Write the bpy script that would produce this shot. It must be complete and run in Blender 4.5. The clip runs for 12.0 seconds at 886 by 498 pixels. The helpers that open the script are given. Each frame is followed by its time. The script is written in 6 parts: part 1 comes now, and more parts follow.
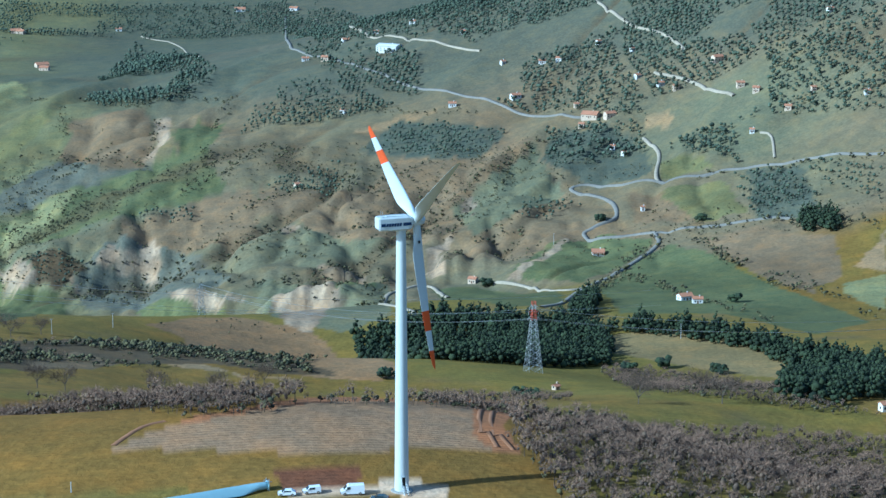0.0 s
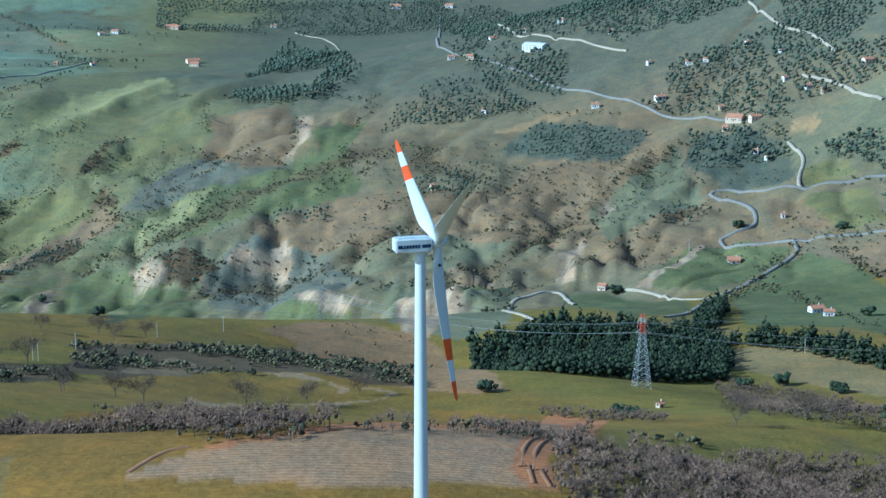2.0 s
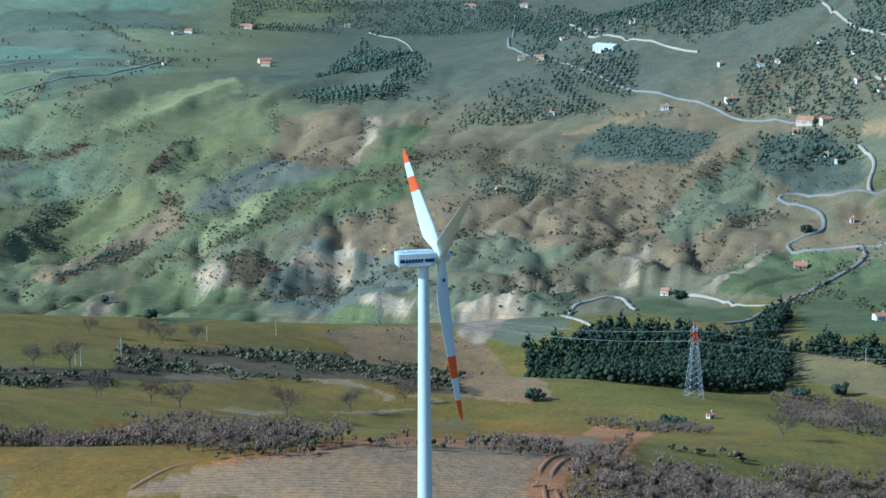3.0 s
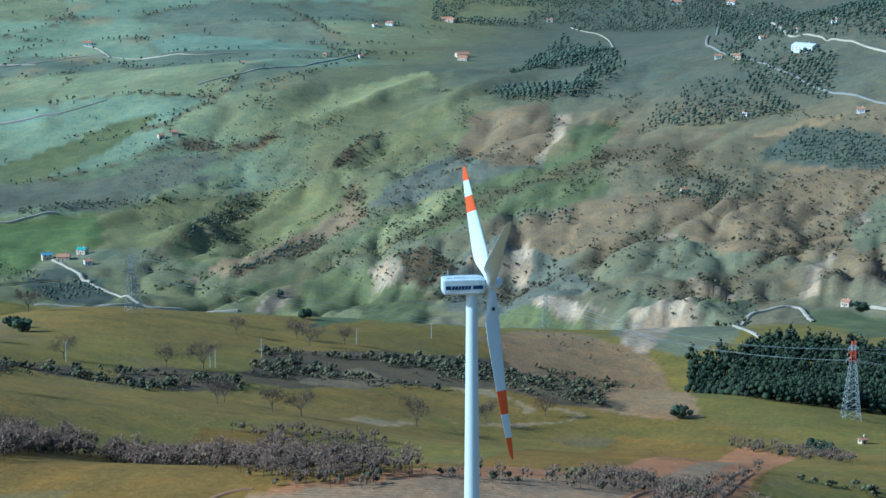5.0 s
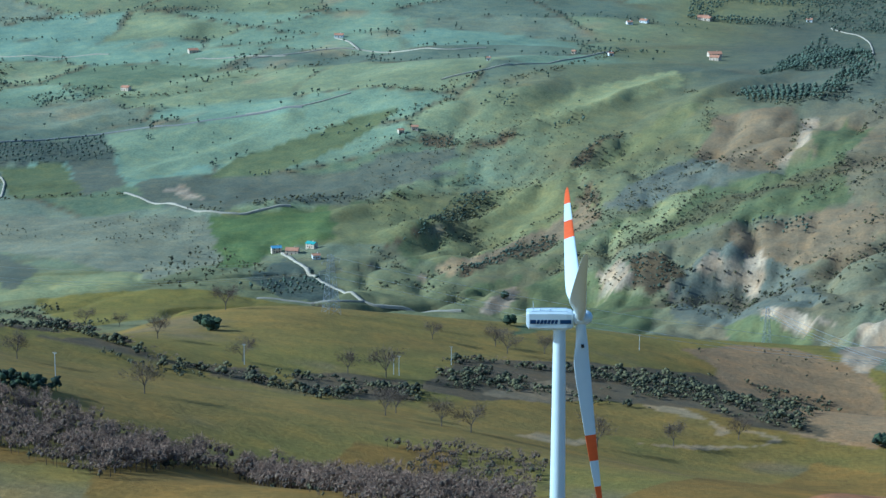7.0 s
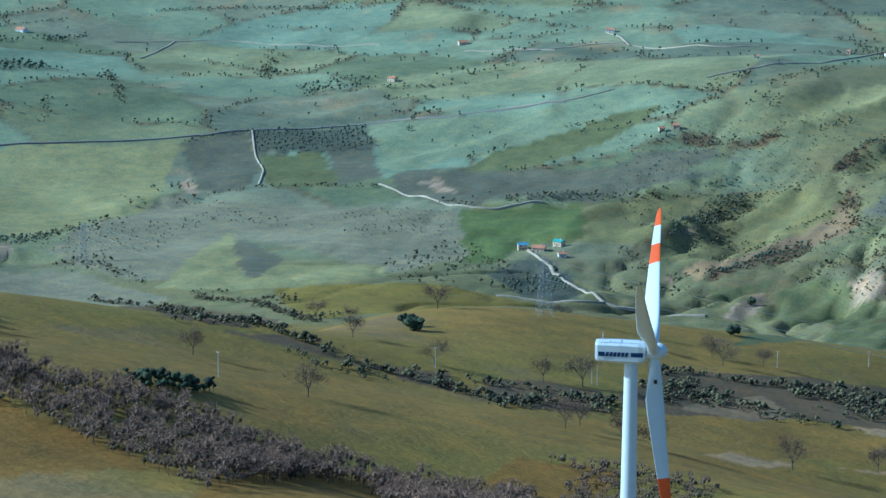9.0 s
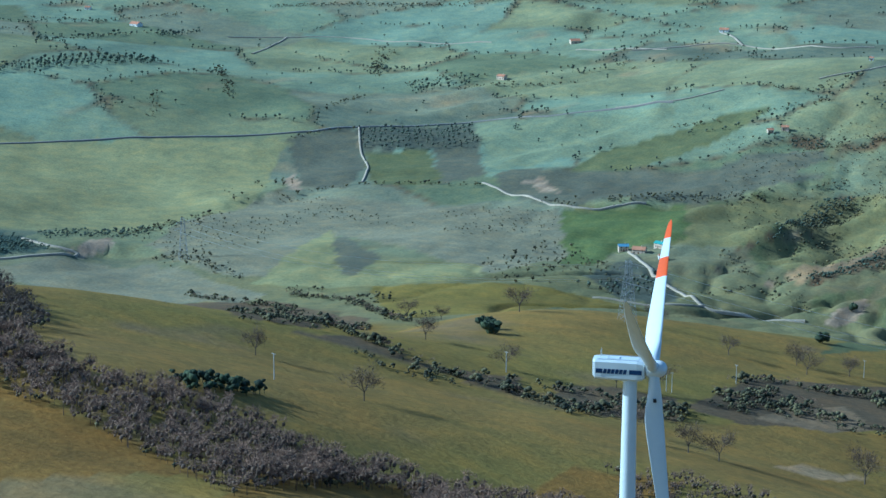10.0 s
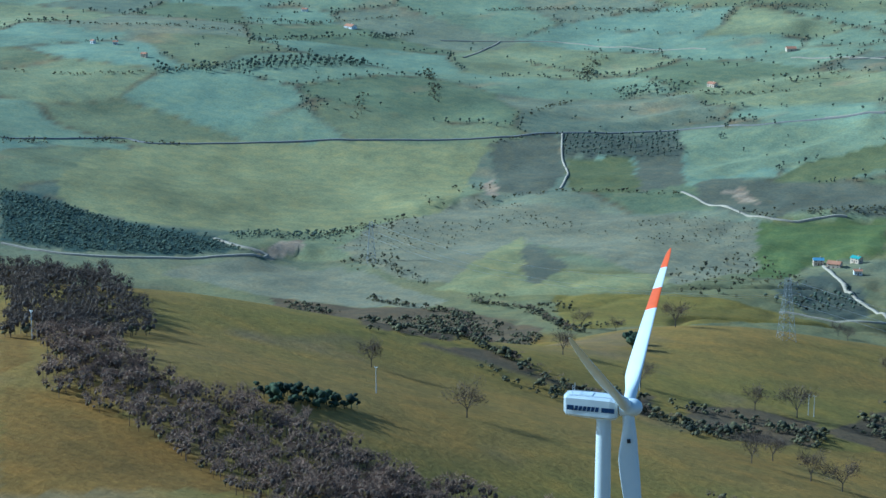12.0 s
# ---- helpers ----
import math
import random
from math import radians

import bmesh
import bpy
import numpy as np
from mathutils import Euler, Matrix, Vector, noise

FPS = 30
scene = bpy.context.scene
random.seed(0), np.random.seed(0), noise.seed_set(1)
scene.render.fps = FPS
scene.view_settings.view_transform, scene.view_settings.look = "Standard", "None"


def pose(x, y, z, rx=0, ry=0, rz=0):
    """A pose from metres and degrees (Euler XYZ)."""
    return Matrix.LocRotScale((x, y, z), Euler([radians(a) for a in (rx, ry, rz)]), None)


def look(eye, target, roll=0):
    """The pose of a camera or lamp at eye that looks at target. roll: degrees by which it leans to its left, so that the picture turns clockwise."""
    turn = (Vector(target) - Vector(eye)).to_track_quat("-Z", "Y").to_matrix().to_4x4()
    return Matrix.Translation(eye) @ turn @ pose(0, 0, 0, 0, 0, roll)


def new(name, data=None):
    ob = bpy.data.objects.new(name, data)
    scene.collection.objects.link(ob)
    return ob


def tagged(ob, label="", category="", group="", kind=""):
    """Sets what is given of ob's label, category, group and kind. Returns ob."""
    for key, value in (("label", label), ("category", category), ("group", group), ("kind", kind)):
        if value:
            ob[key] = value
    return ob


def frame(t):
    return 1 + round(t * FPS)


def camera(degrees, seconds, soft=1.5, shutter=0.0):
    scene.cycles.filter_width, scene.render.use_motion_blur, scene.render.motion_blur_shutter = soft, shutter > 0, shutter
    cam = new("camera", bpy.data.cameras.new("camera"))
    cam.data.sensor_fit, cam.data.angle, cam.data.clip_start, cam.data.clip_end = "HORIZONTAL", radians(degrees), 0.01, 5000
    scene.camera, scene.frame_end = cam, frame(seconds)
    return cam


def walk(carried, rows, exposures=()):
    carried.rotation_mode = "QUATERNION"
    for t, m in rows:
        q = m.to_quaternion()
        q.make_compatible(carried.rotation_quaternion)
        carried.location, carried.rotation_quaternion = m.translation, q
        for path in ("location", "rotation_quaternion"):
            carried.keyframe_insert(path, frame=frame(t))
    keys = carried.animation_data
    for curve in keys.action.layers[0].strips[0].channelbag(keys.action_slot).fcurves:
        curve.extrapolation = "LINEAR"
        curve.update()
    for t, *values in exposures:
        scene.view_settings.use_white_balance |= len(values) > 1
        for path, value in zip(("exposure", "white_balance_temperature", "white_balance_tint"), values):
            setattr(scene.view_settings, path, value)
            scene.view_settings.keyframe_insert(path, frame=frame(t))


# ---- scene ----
cam = camera(23.23, 12.0)
# seconds, place in metres (turbine foot at the origin), yaw, pitch, roll in degrees
PATH = [
    (0.0, 9.47, -475.91, 162.82, 0.000, -12.483, 0.099),
    (0.5, 17.60, -467.42, 162.40, 1.195, -12.500, 0.064),
    (1.0, 25.82, -458.88, 162.08, 2.420, -12.516, 0.013),
    (1.5, 33.79, -450.43, 161.82, 3.585, -12.554, -0.082),
    (2.0, 41.73, -441.85, 161.63, 4.774, -12.587, -0.076),
    (2.5, 49.27, -433.14, 161.47, 5.771, -12.585, -0.194),
    (3.0, 56.73, -424.28, 161.27, 7.082, -12.612, -0.238),
    (5.0, 84.68, -388.28, 160.85, 13.091, -12.798, -0.140),
    (5.5, 90.49, -378.23, 160.54, 14.551, -12.816, -0.067),
    (6.0, 96.30, -367.86, 160.24, 16.358, -12.843, 0.006),
    (6.5, 102.10, -357.43, 159.83, 18.241, -12.861, -0.046),
    (7.0, 108.00, -346.98, 159.43, 20.488, -12.935, -0.050),
    (7.5, 113.73, -336.72, 159.08, 22.570, -12.988, -0.043),
    (9.5, 138.91, -297.64, 158.11, 30.300, -13.179, 0.095),
    (10.0, 145.23, -288.26, 158.15, 31.916, -13.220, 0.124),
    (10.5, 151.37, -278.97, 158.21, 33.445, -13.239, 0.039),
    (11.0, 157.70, -269.61, 157.97, 35.076, -13.224, 0.118),
    (11.5, 163.62, -260.43, 157.81, 36.630, -13.215, 0.033),
    (12.0, 169.48, -251.15, 157.77, 38.470, -13.136, -0.059),
]
walk(cam, [(t, pose(x, y, z, 90 + pitch, 0, yaw) @ pose(0, 0, 0, 0, 0, roll)) for t, x, y, z, yaw, pitch, roll in PATH], [(0, 0.43, 4190, -7), (12, 0.43, 4190, -7)])

# ---- light ----
SUN_AZIMUTH, SUN_HEIGHT = math.atan2(-0.905, -0.425), radians(31)
world = bpy.data.worlds.new("sky")
scene.world = world
world.use_nodes = True
sky = world.node_tree.nodes.new("ShaderNodeTexSky")
sky.sky_type, sky.sun_disc, sky.sun_elevation, sky.sun_rotation = "NISHITA", False, SUN_HEIGHT, SUN_AZIMUTH
sky.dust_density, sky.ozone_density, sky.altitude = 2.0, 2.0, 300
background = world.node_tree.nodes["Background"]
world.node_tree.links.new(sky.outputs[0], background.inputs[0])
background.inputs[1].default_value = 0.095
sun = new("sun", bpy.data.lights.new("sun", "SUN"))
sun.data.energy, sun.data.angle, sun.data.color = 4.2, radians(0.53), (1.0, 0.92, 0.79)
to_sun = Vector((math.sin(SUN_AZIMUTH) * math.cos(SUN_HEIGHT), math.cos(SUN_AZIMUTH) * math.cos(SUN_HEIGHT), math.sin(SUN_HEIGHT)))
sun.matrix_world = look(to_sun * 400, (0, 0, 0))


# ---- helpers of this scene ----
def part(name, bm, material, parent=None, label="", smooth=False):
    """Links a bmesh as one mesh object, under a thing or a part if one is given."""
    data = bpy.data.meshes.new(name)
    bm.to_mesh(data)
    bm.free()
    if smooth:
        for face in data.polygons:
            face.use_smooth = True
    data.materials.append(material)
    ob = new(name, data)
    if parent:
        ob.parent = parent
    if label:
        ob["label"] = label
    return ob


def mesh_of(name, verts, faces, material, parent=None, smooth=False):
    data = bpy.data.meshes.new(name)
    data.from_pydata(verts, [], faces)
    data.materials.append(material)
    if smooth:
        data.shade_smooth()
    ob = new(name, data)
    if parent:
        ob.parent = parent
    return ob


def thing(name, m, label, category, group=""):
    ob = new(name)
    ob.matrix_basis = m
    return tagged(ob, label, category, group)


def add_box(bm, x0, x1, y0, y1, z0, z1, bevel=0.0):
    made = bmesh.ops.create_cube(bm, size=1.0, matrix=Matrix.LocRotScale(((x0 + x1) / 2, (y0 + y1) / 2, (z0 + z1) / 2), None, (x1 - x0, y1 - y0, z1 - z0)))
    if bevel:
        edges = {e for v in made["verts"] for e in v.link_edges}
        bmesh.ops.bevel(bm, geom=list(edges), offset=bevel, segments=2, affect="EDGES", profile=0.6)
    return bm


def box(x0, x1, y0, y1, z0, z1, bevel=0.0):
    return add_box(bmesh.new(), x0, x1, y0, y1, z0, z1, bevel)


def add_bar(bm, a, b, thick, sides=4):
    """A straight bar from a to b."""
    a, b = Vector(a), Vector(b)
    way = b - a
    m = Matrix.Translation((a + b) / 2) @ way.to_track_quat("Z", "Y").to_matrix().to_4x4()
    bmesh.ops.create_cone(bm, cap_ends=True, segments=sides, radius1=thick / 2, radius2=thick / 2, depth=way.length, matrix=m)
    return bm


def add_rings(bm, rings, cap=True):
    """Skin over a row of rings, each a list of points."""
    rows = [[bm.verts.new(p) for p in ring] for ring in rings]
    n = len(rows[0])
    for low, high in zip(rows, rows[1:]):
        for k in range(n):
            bm.faces.new((low[k], low[(k + 1) % n], high[(k + 1) % n], high[k]))
    if cap:
        bm.faces.new(rows[0][::-1])
        bm.faces.new(rows[-1])
    return bm


# ---- materials ----
def material(name, colour, rough=0.8, metal=0.0, grain=0.15, size=1.0, bump_by=0.0, tint=(1, 1, 1), vary=0.0):
    """A surface of that base colour with broad stains and fine grain, at sizes in metres, and a little relief; vary: from piece to piece."""
    m = bpy.data.materials.new(name)
    m.use_nodes = True
    n, l = m.node_tree.nodes, m.node_tree.links
    b = n["Principled BSDF"]
    b.inputs["Roughness"].default_value, b.inputs["Metallic"].default_value = rough, metal
    b.inputs["Specular IOR Level"].default_value = 0.3
    place = n.new("ShaderNodeNewGeometry")
    fine, broad = n.new("ShaderNodeTexNoise"), n.new("ShaderNodeTexNoise")
    fine.inputs["Scale"].default_value, fine.inputs["Detail"].default_value = 1 / size, 4
    broad.inputs["Scale"].default_value, broad.inputs["Detail"].default_value = 0.13 / size, 3
    both = n.new("ShaderNodeMath")
    both.operation = "ADD"
    for tex in (fine, broad):
        l.new(place.outputs["Position"], tex.inputs["Vector"])
    l.new(fine.outputs["Fac"], both.inputs[0])
    l.new(broad.outputs["Fac"], both.inputs[1])
    total = both.outputs[0]
    if vary:
        info, scaled, plus = n.new("ShaderNodeNewGeometry"), n.new("ShaderNodeMath"), n.new("ShaderNodeMath")
        scaled.operation, plus.operation = "MULTIPLY_ADD", "ADD"
        scaled.inputs[1].default_value, scaled.inputs[2].default_value = vary, -vary / 2
        l.new(info.outputs["Random Per Island"], scaled.inputs[0])
        l.new(scaled.outputs[0], plus.inputs[0])
        l.new(total, plus.inputs[1])
        total = plus.outputs[0]
    ramp = n.new("ShaderNodeMapRange")
    ramp.inputs["From Min"].default_value, ramp.inputs["From Max"].default_value = 0.6, 1.4
    l.new(total, ramp.inputs["Value"])
    mix = n.new("ShaderNodeMix")
    mix.data_type = "RGBA"
    mix.inputs["A"].default_value = (*[c * (1 - grain) for c in colour], 1)
    mix.inputs["B"].default_value = (*[min(1, c * (1 + grain) * t) for c, t in zip(colour, tint)], 1)
    l.new(ramp.outputs[0], mix.inputs["Factor"])
    l.new(mix.outputs["Result"], b.inputs["Base Color"])
    if bump_by:
        relief = n.new("ShaderNodeBump")
        relief.inputs["Strength"].default_value, relief.inputs["Distance"].default_value = 0.6, bump_by
        l.new(fine.outputs["Fac"], relief.inputs["Height"])
        l.new(relief.outputs[0], b.inputs["Normal"])
    return m


def land_material():
    """Soil and growth: the colour of each plot comes with the mesh, tufts, furrows and relief are laid over it."""
    m = bpy.data.materials.new("land")
    m.use_nodes = True
    n, l = m.node_tree.nodes, m.node_tree.links
    b = n["Principled BSDF"]
    b.inputs["Roughness"].default_value, b.inputs["Specular IOR Level"].default_value = 0.95, 0.1
    plots, place = n.new("ShaderNodeAttribute"), n.new("ShaderNodeNewGeometry")
    plots.attribute_name = "plot"
    values = []
    for scale, detail in ((0.42, 6), (0.075, 5), (0.013, 4)):
        tex = n.new("ShaderNodeTexNoise")
        tex.inputs["Scale"].default_value, tex.inputs["Detail"].default_value, tex.inputs["Roughness"].default_value = scale, detail, 0.62
        l.new(place.outputs["Position"], tex.inputs["Vector"])
        values.append(tex.outputs["Fac"])
    waves = n.new("ShaderNodeTexWave")
    waves.bands_direction, waves.inputs["Scale"].default_value = "Y", 0.16
    waves.inputs["Distortion"].default_value, waves.inputs["Detail"].default_value, waves.inputs["Detail Scale"].default_value = 4.0, 3, 0.5
    turned = n.new("ShaderNodeMapping")
    turned.inputs["Rotation"].default_value = (0, 0, radians(-7))
    l.new(place.outputs["Position"], turned.inputs["Vector"])
    l.new(turned.outputs[0], waves.inputs["Vector"])

    def math_node(kind, a, c, d=None):
        node = n.new("ShaderNodeMath")
        node.operation = kind
        for socket, value in zip(node.inputs, (a, c, d)):
            if value is None:
                continue
            if isinstance(value, (int, float)):
                socket.default_value = value
            else:
                l.new(value, socket)
        return node.outputs[0]

    total = math_node("MULTIPLY_ADD", values[0], 0.95, math_node("MULTIPLY_ADD", values[1], 0.65, math_node("MULTIPLY", values[2], 0.35)))
    furrow = math_node("MULTIPLY", math_node("SUBTRACT", waves.outputs["Fac"], 0.5), plots.outputs["Alpha"])
    total = math_node("MULTIPLY_ADD", furrow, 0.3, total)
    factor = math_node("MULTIPLY_ADD", math_node("SUBTRACT", total, 0.975), 1.15, 1.0)
    shade = n.new("ShaderNodeVectorMath")
    shade.operation = "SCALE"
    l.new(plots.outputs["Color"], shade.inputs[0])
    l.new(factor, shade.inputs["Scale"])
    hue = n.new("ShaderNodeMix")
    hue.data_type, hue.blend_type = "RGBA", "MULTIPLY"
    hue.inputs["B"].default_value = (1.22, 0.98, 0.72, 1)
    spread = n.new("ShaderNodeMapRange")
    spread.inputs["From Min"].default_value, spread.inputs["From Max"].default_value = 0.42, 0.7
    l.new(values[1], spread.inputs["Value"])
    l.new(math_node("MULTIPLY", spread.outputs[0], 0.6), hue.inputs["Factor"])
    l.new(shade.outputs[0], hue.inputs["A"])
    l.new(hue.outputs["Result"], b.inputs["Base Color"])
    relief = n.new("ShaderNodeBump")
    relief.inputs["Strength"].default_value, relief.inputs["Distance"].default_value = 0.75, 0.6
    l.new(total, relief.inputs["Height"])
    l.new(relief.outputs[0], b.inputs["Normal"])
    return m


LAND = land_material()
WHITE = material("white_paint", (0.60, 0.635, 0.645), 0.4, grain=0.05, size=1.5, tint=(1, 0.99, 0.97))
ORANGE = material("orange_red_paint", (0.62, 0.10, 0.018), 0.4, grain=0.12, size=0.8)
NAVY = material("navy_paint", (0.012, 0.035, 0.10), 0.4, grain=0.1)
DARK = material("dark_rubber", (0.02, 0.02, 0.022), 0.6, grain=0.1)
CONCRETE = material("concrete", (0.36, 0.34, 0.30), 0.9, grain=0.2, size=0.6, bump_by=0.02)
GALVANISED = material("galvanised_steel", (0.42, 0.44, 0.45), 0.45, 0.6, grain=0.12, size=0.5)

# ---- the land ----
# hills and hollows of the plan: place, breadth and height in metres
VALLEY = -190.0
BROAD_HILLS = [
    (-60, -80, 420, 199.3),
    (-200, 200, 700, 131.2),
    (600, 200, 700, 13.6),
    (-1400, 896, 700, 43.0),
    (-600, 896, 700, -161.8),
    (200, 896, 700, -46.3),
    (-2600, 1592, 700, 45.7),
    (-1800, 1592, 700, -43.3),
    (-1000, 1592, 700, 71.7),
    (-200, 1592, 700, 122.5),
    (600, 1592, 700, 227.0),
    (-2200, 2288, 700, -2.5),
    (-1400, 2288, 700, 47.6),
    (-600, 2288, 700, -141.6),
    (1000, 2288, 700, -22.7),
    (-2600, 2984, 700, 48.2),
    (-1800, 2984, 700, -4.8),
    (-1000, 2984, 700, 85.2),
    (-200, 2984, 700, 37.1),
    (600, 2984, 700, 26.6),
]
SPURS = [
    (-260, -100, 300, -62.4),
    (50, -100, 300, -43.7),
    (-415, 170, 300, 73.4),
    (-105, 170, 300, -39.4),
    (205, 170, 300, -8.1),
    (-260, 439, 300, -78.9),
    (50, 439, 300, 42.6),
    (360, 439, 300, 16.9),
    (-415, 709, 300, 67.3),
    (-105, 709, 300, 90.7),
    (205, 709, 300, -32.9),
    (-1190, 979, 300, 11.1),
    (-880, 979, 300, -13.0),
    (-570, 979, 300, 38.4),
    (-260, 979, 300, -73.7),
    (50, 979, 300, -21.9),
    (360, 979, 300, 0.3),
    (-1345, 1248, 300, -39.6),
    (-1035, 1248, 300, -33.0),
]
MORE_SPURS = [
    (-725, 1248, 300, 21.1),
    (-415, 1248, 300, -44.6),
    (-105, 1248, 300, 38.9),
    (205, 1248, 300, -74.2),
    (-1500, 1518, 300, 15.4),
    (-1190, 1518, 300, -5.0),
    (-880, 1518, 300, -48.3),
    (-570, 1518, 300, -44.0),
    (-260, 1518, 300, -11.8),
    (50, 1518, 300, -91.4),
    (-1345, 1788, 300, -48.2),
    (-1035, 1788, 300, -27.0),
    (-725, 1788, 300, 35.5),
    (-415, 1788, 300, -21.8),
    (-105, 1788, 300, -18.8),
    (-1500, 2058, 300, -36.1),
    (-1190, 2058, 300, 6.3),
    (-880, 2058, 300, -16.2),
    (-1345, 2327, 300, -19.5),
    (-725, 2327, 300, 28.1),
]
KNOLLS = [
    (-120, -36, 110, -14.3),
    (0, -36, 110, -10.7),
    (120, -36, 110, -2.8),
    (-180, 69, 110, 5.0),
    (-60, 69, 110, 16.6),
    (60, 69, 110, 4.5),
    (-360, 173, 110, 2.0),
    (-240, 173, 110, 17.5),
    (-120, 173, 110, -33.1),
    (0, 173, 110, 1.0),
    (120, 173, 110, -30.4),
    (-420, 278, 110, 31.4),
    (-300, 278, 110, -7.9),
    (-180, 278, 110, 13.0),
    (180, 278, 110, -33.3),
    (-360, 382, 110, 30.4),
]
MORE_KNOLLS = [
    (-240, 382, 110, 2.6),
    (-120, 382, 110, -2.8),
    (0, 382, 110, -23.6),
    (-300, 486, 110, 17.3),
    (-180, 486, 110, 6.4),
    (-60, 486, 110, -17.2),
    (60, 486, 110, -11.9),
    (180, 486, 110, -21.5),
    (-360, 591, 110, 28.8),
    (-240, 591, 110, -9.7),
    (-120, 591, 110, -0.7),
    (120, 591, 110, -22.0),
    (-420, 695, 110, -0.5),
    (-300, 695, 110, 3.8),
    (-180, 695, 110, -1.4),
    (-60, 695, 110, -49.8),
    (60, 695, 110, -10.4),
]
# clay faces: from, to, and their height in metres
SCARPS = [
    (-114, 1002, -56, 984, 34),
    (-196, 1094, -120, 1054, 14),
    (-85, 1093, -42, 1085, 20),
    (16, 1117, -5, 1074, 28),
    (-351, 1232, -315, 1200, 9),
    (-268, 1218, -215, 1224, 24),
    (-253, 1581, -266, 1508, 16),
    (-473, 1552, -437, 1627, 12),
    (-537, 1302, -514, 1468, 12),
    (-365, 1221, -299, 1177, 14),
    (54, 1303, 21, 1190, 14),
    (40, 1031, 94, 993, 10),
    (-1022, 1213, -991, 1306, 8),
    (-992, 962, -973, 1022, 12),
    (-696, 1767, -655, 1776, 8),
    (-1196, 2186, -1179, 2213, 14),
]

def lattice(i, j, seed):
    """A repeatable number from 0 to 1 for each whole pair i, j."""
    h = (i.astype(np.int64) * 374761393 + j.astype(np.int64) * 668265263 + seed * 974634777) & 0xFFFFFFFF
    h = ((h ^ (h >> 13)) * 1274126177) & 0xFFFFFFFF
    return ((h ^ (h >> 16)) & 0xFFFFFF) / 0xFFFFFF


def smooth_noise(x, y, size, seed):
    """Value noise from -1 to 1 with lumps of that size in metres."""
    u, v = x / size, y / size
    i, j = np.floor(u), np.floor(v)
    a, b = u - i, v - j
    a, b = a * a * (3 - 2 * a), b * b * (3 - 2 * b)
    low = lattice(i, j, seed) * (1 - a) + lattice(i + 1, j, seed) * a
    high = lattice(i, j + 1, seed) * (1 - a) + lattice(i + 1, j + 1, seed) * a
    return 2 * (low * (1 - b) + high * b) - 1


def layered(x, y, size, seed, layers=4):
    return sum(smooth_noise(x + 37.1 * k, y - 17.3 * k, size / 2**k, seed + k) / 2**k for k in range(layers)) / (2 - 2.0 ** (1 - layers))


def bump(x, y, cx, cy, rx, ry):
    return np.exp(-(((x - cx) / rx) ** 2 + ((y - cy) / ry) ** 2))


def scarp(x, y, ax, ay, bx, by, high):
    """A steep clay face between a and b, higher on the left of the way from a to b, cut by ribs."""
    long = math.hypot(bx - ax, by - ay)
    ux, uy = (bx - ax) / long, (by - ay) / long
    along, across = (x - ax) * ux + (y - ay) * uy, (y - ay) * ux - (x - ax) * uy
    inner = 1 / (1 + np.exp(-np.clip(along / 9, -40, 40))) / (1 + np.exp(-np.clip((long - along) / 9, -40, 40)))
    across = across + 9 * np.abs(smooth_noise(along, across * 0.15, 13, 31)) + 7 * smooth_noise(along, across * 0.2, 33, 32) - 3
    return high * inner * (1 / (1 + np.exp(-np.clip(across / 4.5, -40, 40))) - 0.5) * np.exp(-((across / 85) ** 2))


def gullies(x, y):
    """How deep a place lies in the net of narrow rain gullies that runs down the hillsides, 0 to 1."""
    bend = 30 * layered(x, y, 140, 161, 3)
    along, across = 0.55 * x + 0.83 * y, 0.83 * x - 0.55 * y + bend
    main = np.exp(-((smooth_noise(across, 0.33 * along + bend, 105, 163) / 0.085) ** 2))
    side = np.exp(-((smooth_noise(across + 0.5 * along, 0.6 * along - bend, 58, 164) / 0.10) ** 2))
    hills = np.clip((y - 0.25 * x - 930) / 90, 0, 1) * (0.25 + 0.75 * np.clip((x + 760) / 160, 0, 1)) * np.clip((2300 - y) / 400, 0, 1)
    rough = np.clip(0.75 + 1.3 * layered(x, y, 260, 165, 2), 0.15, 1)
    return hills * rough * np.maximum(main, 0.35 * side)


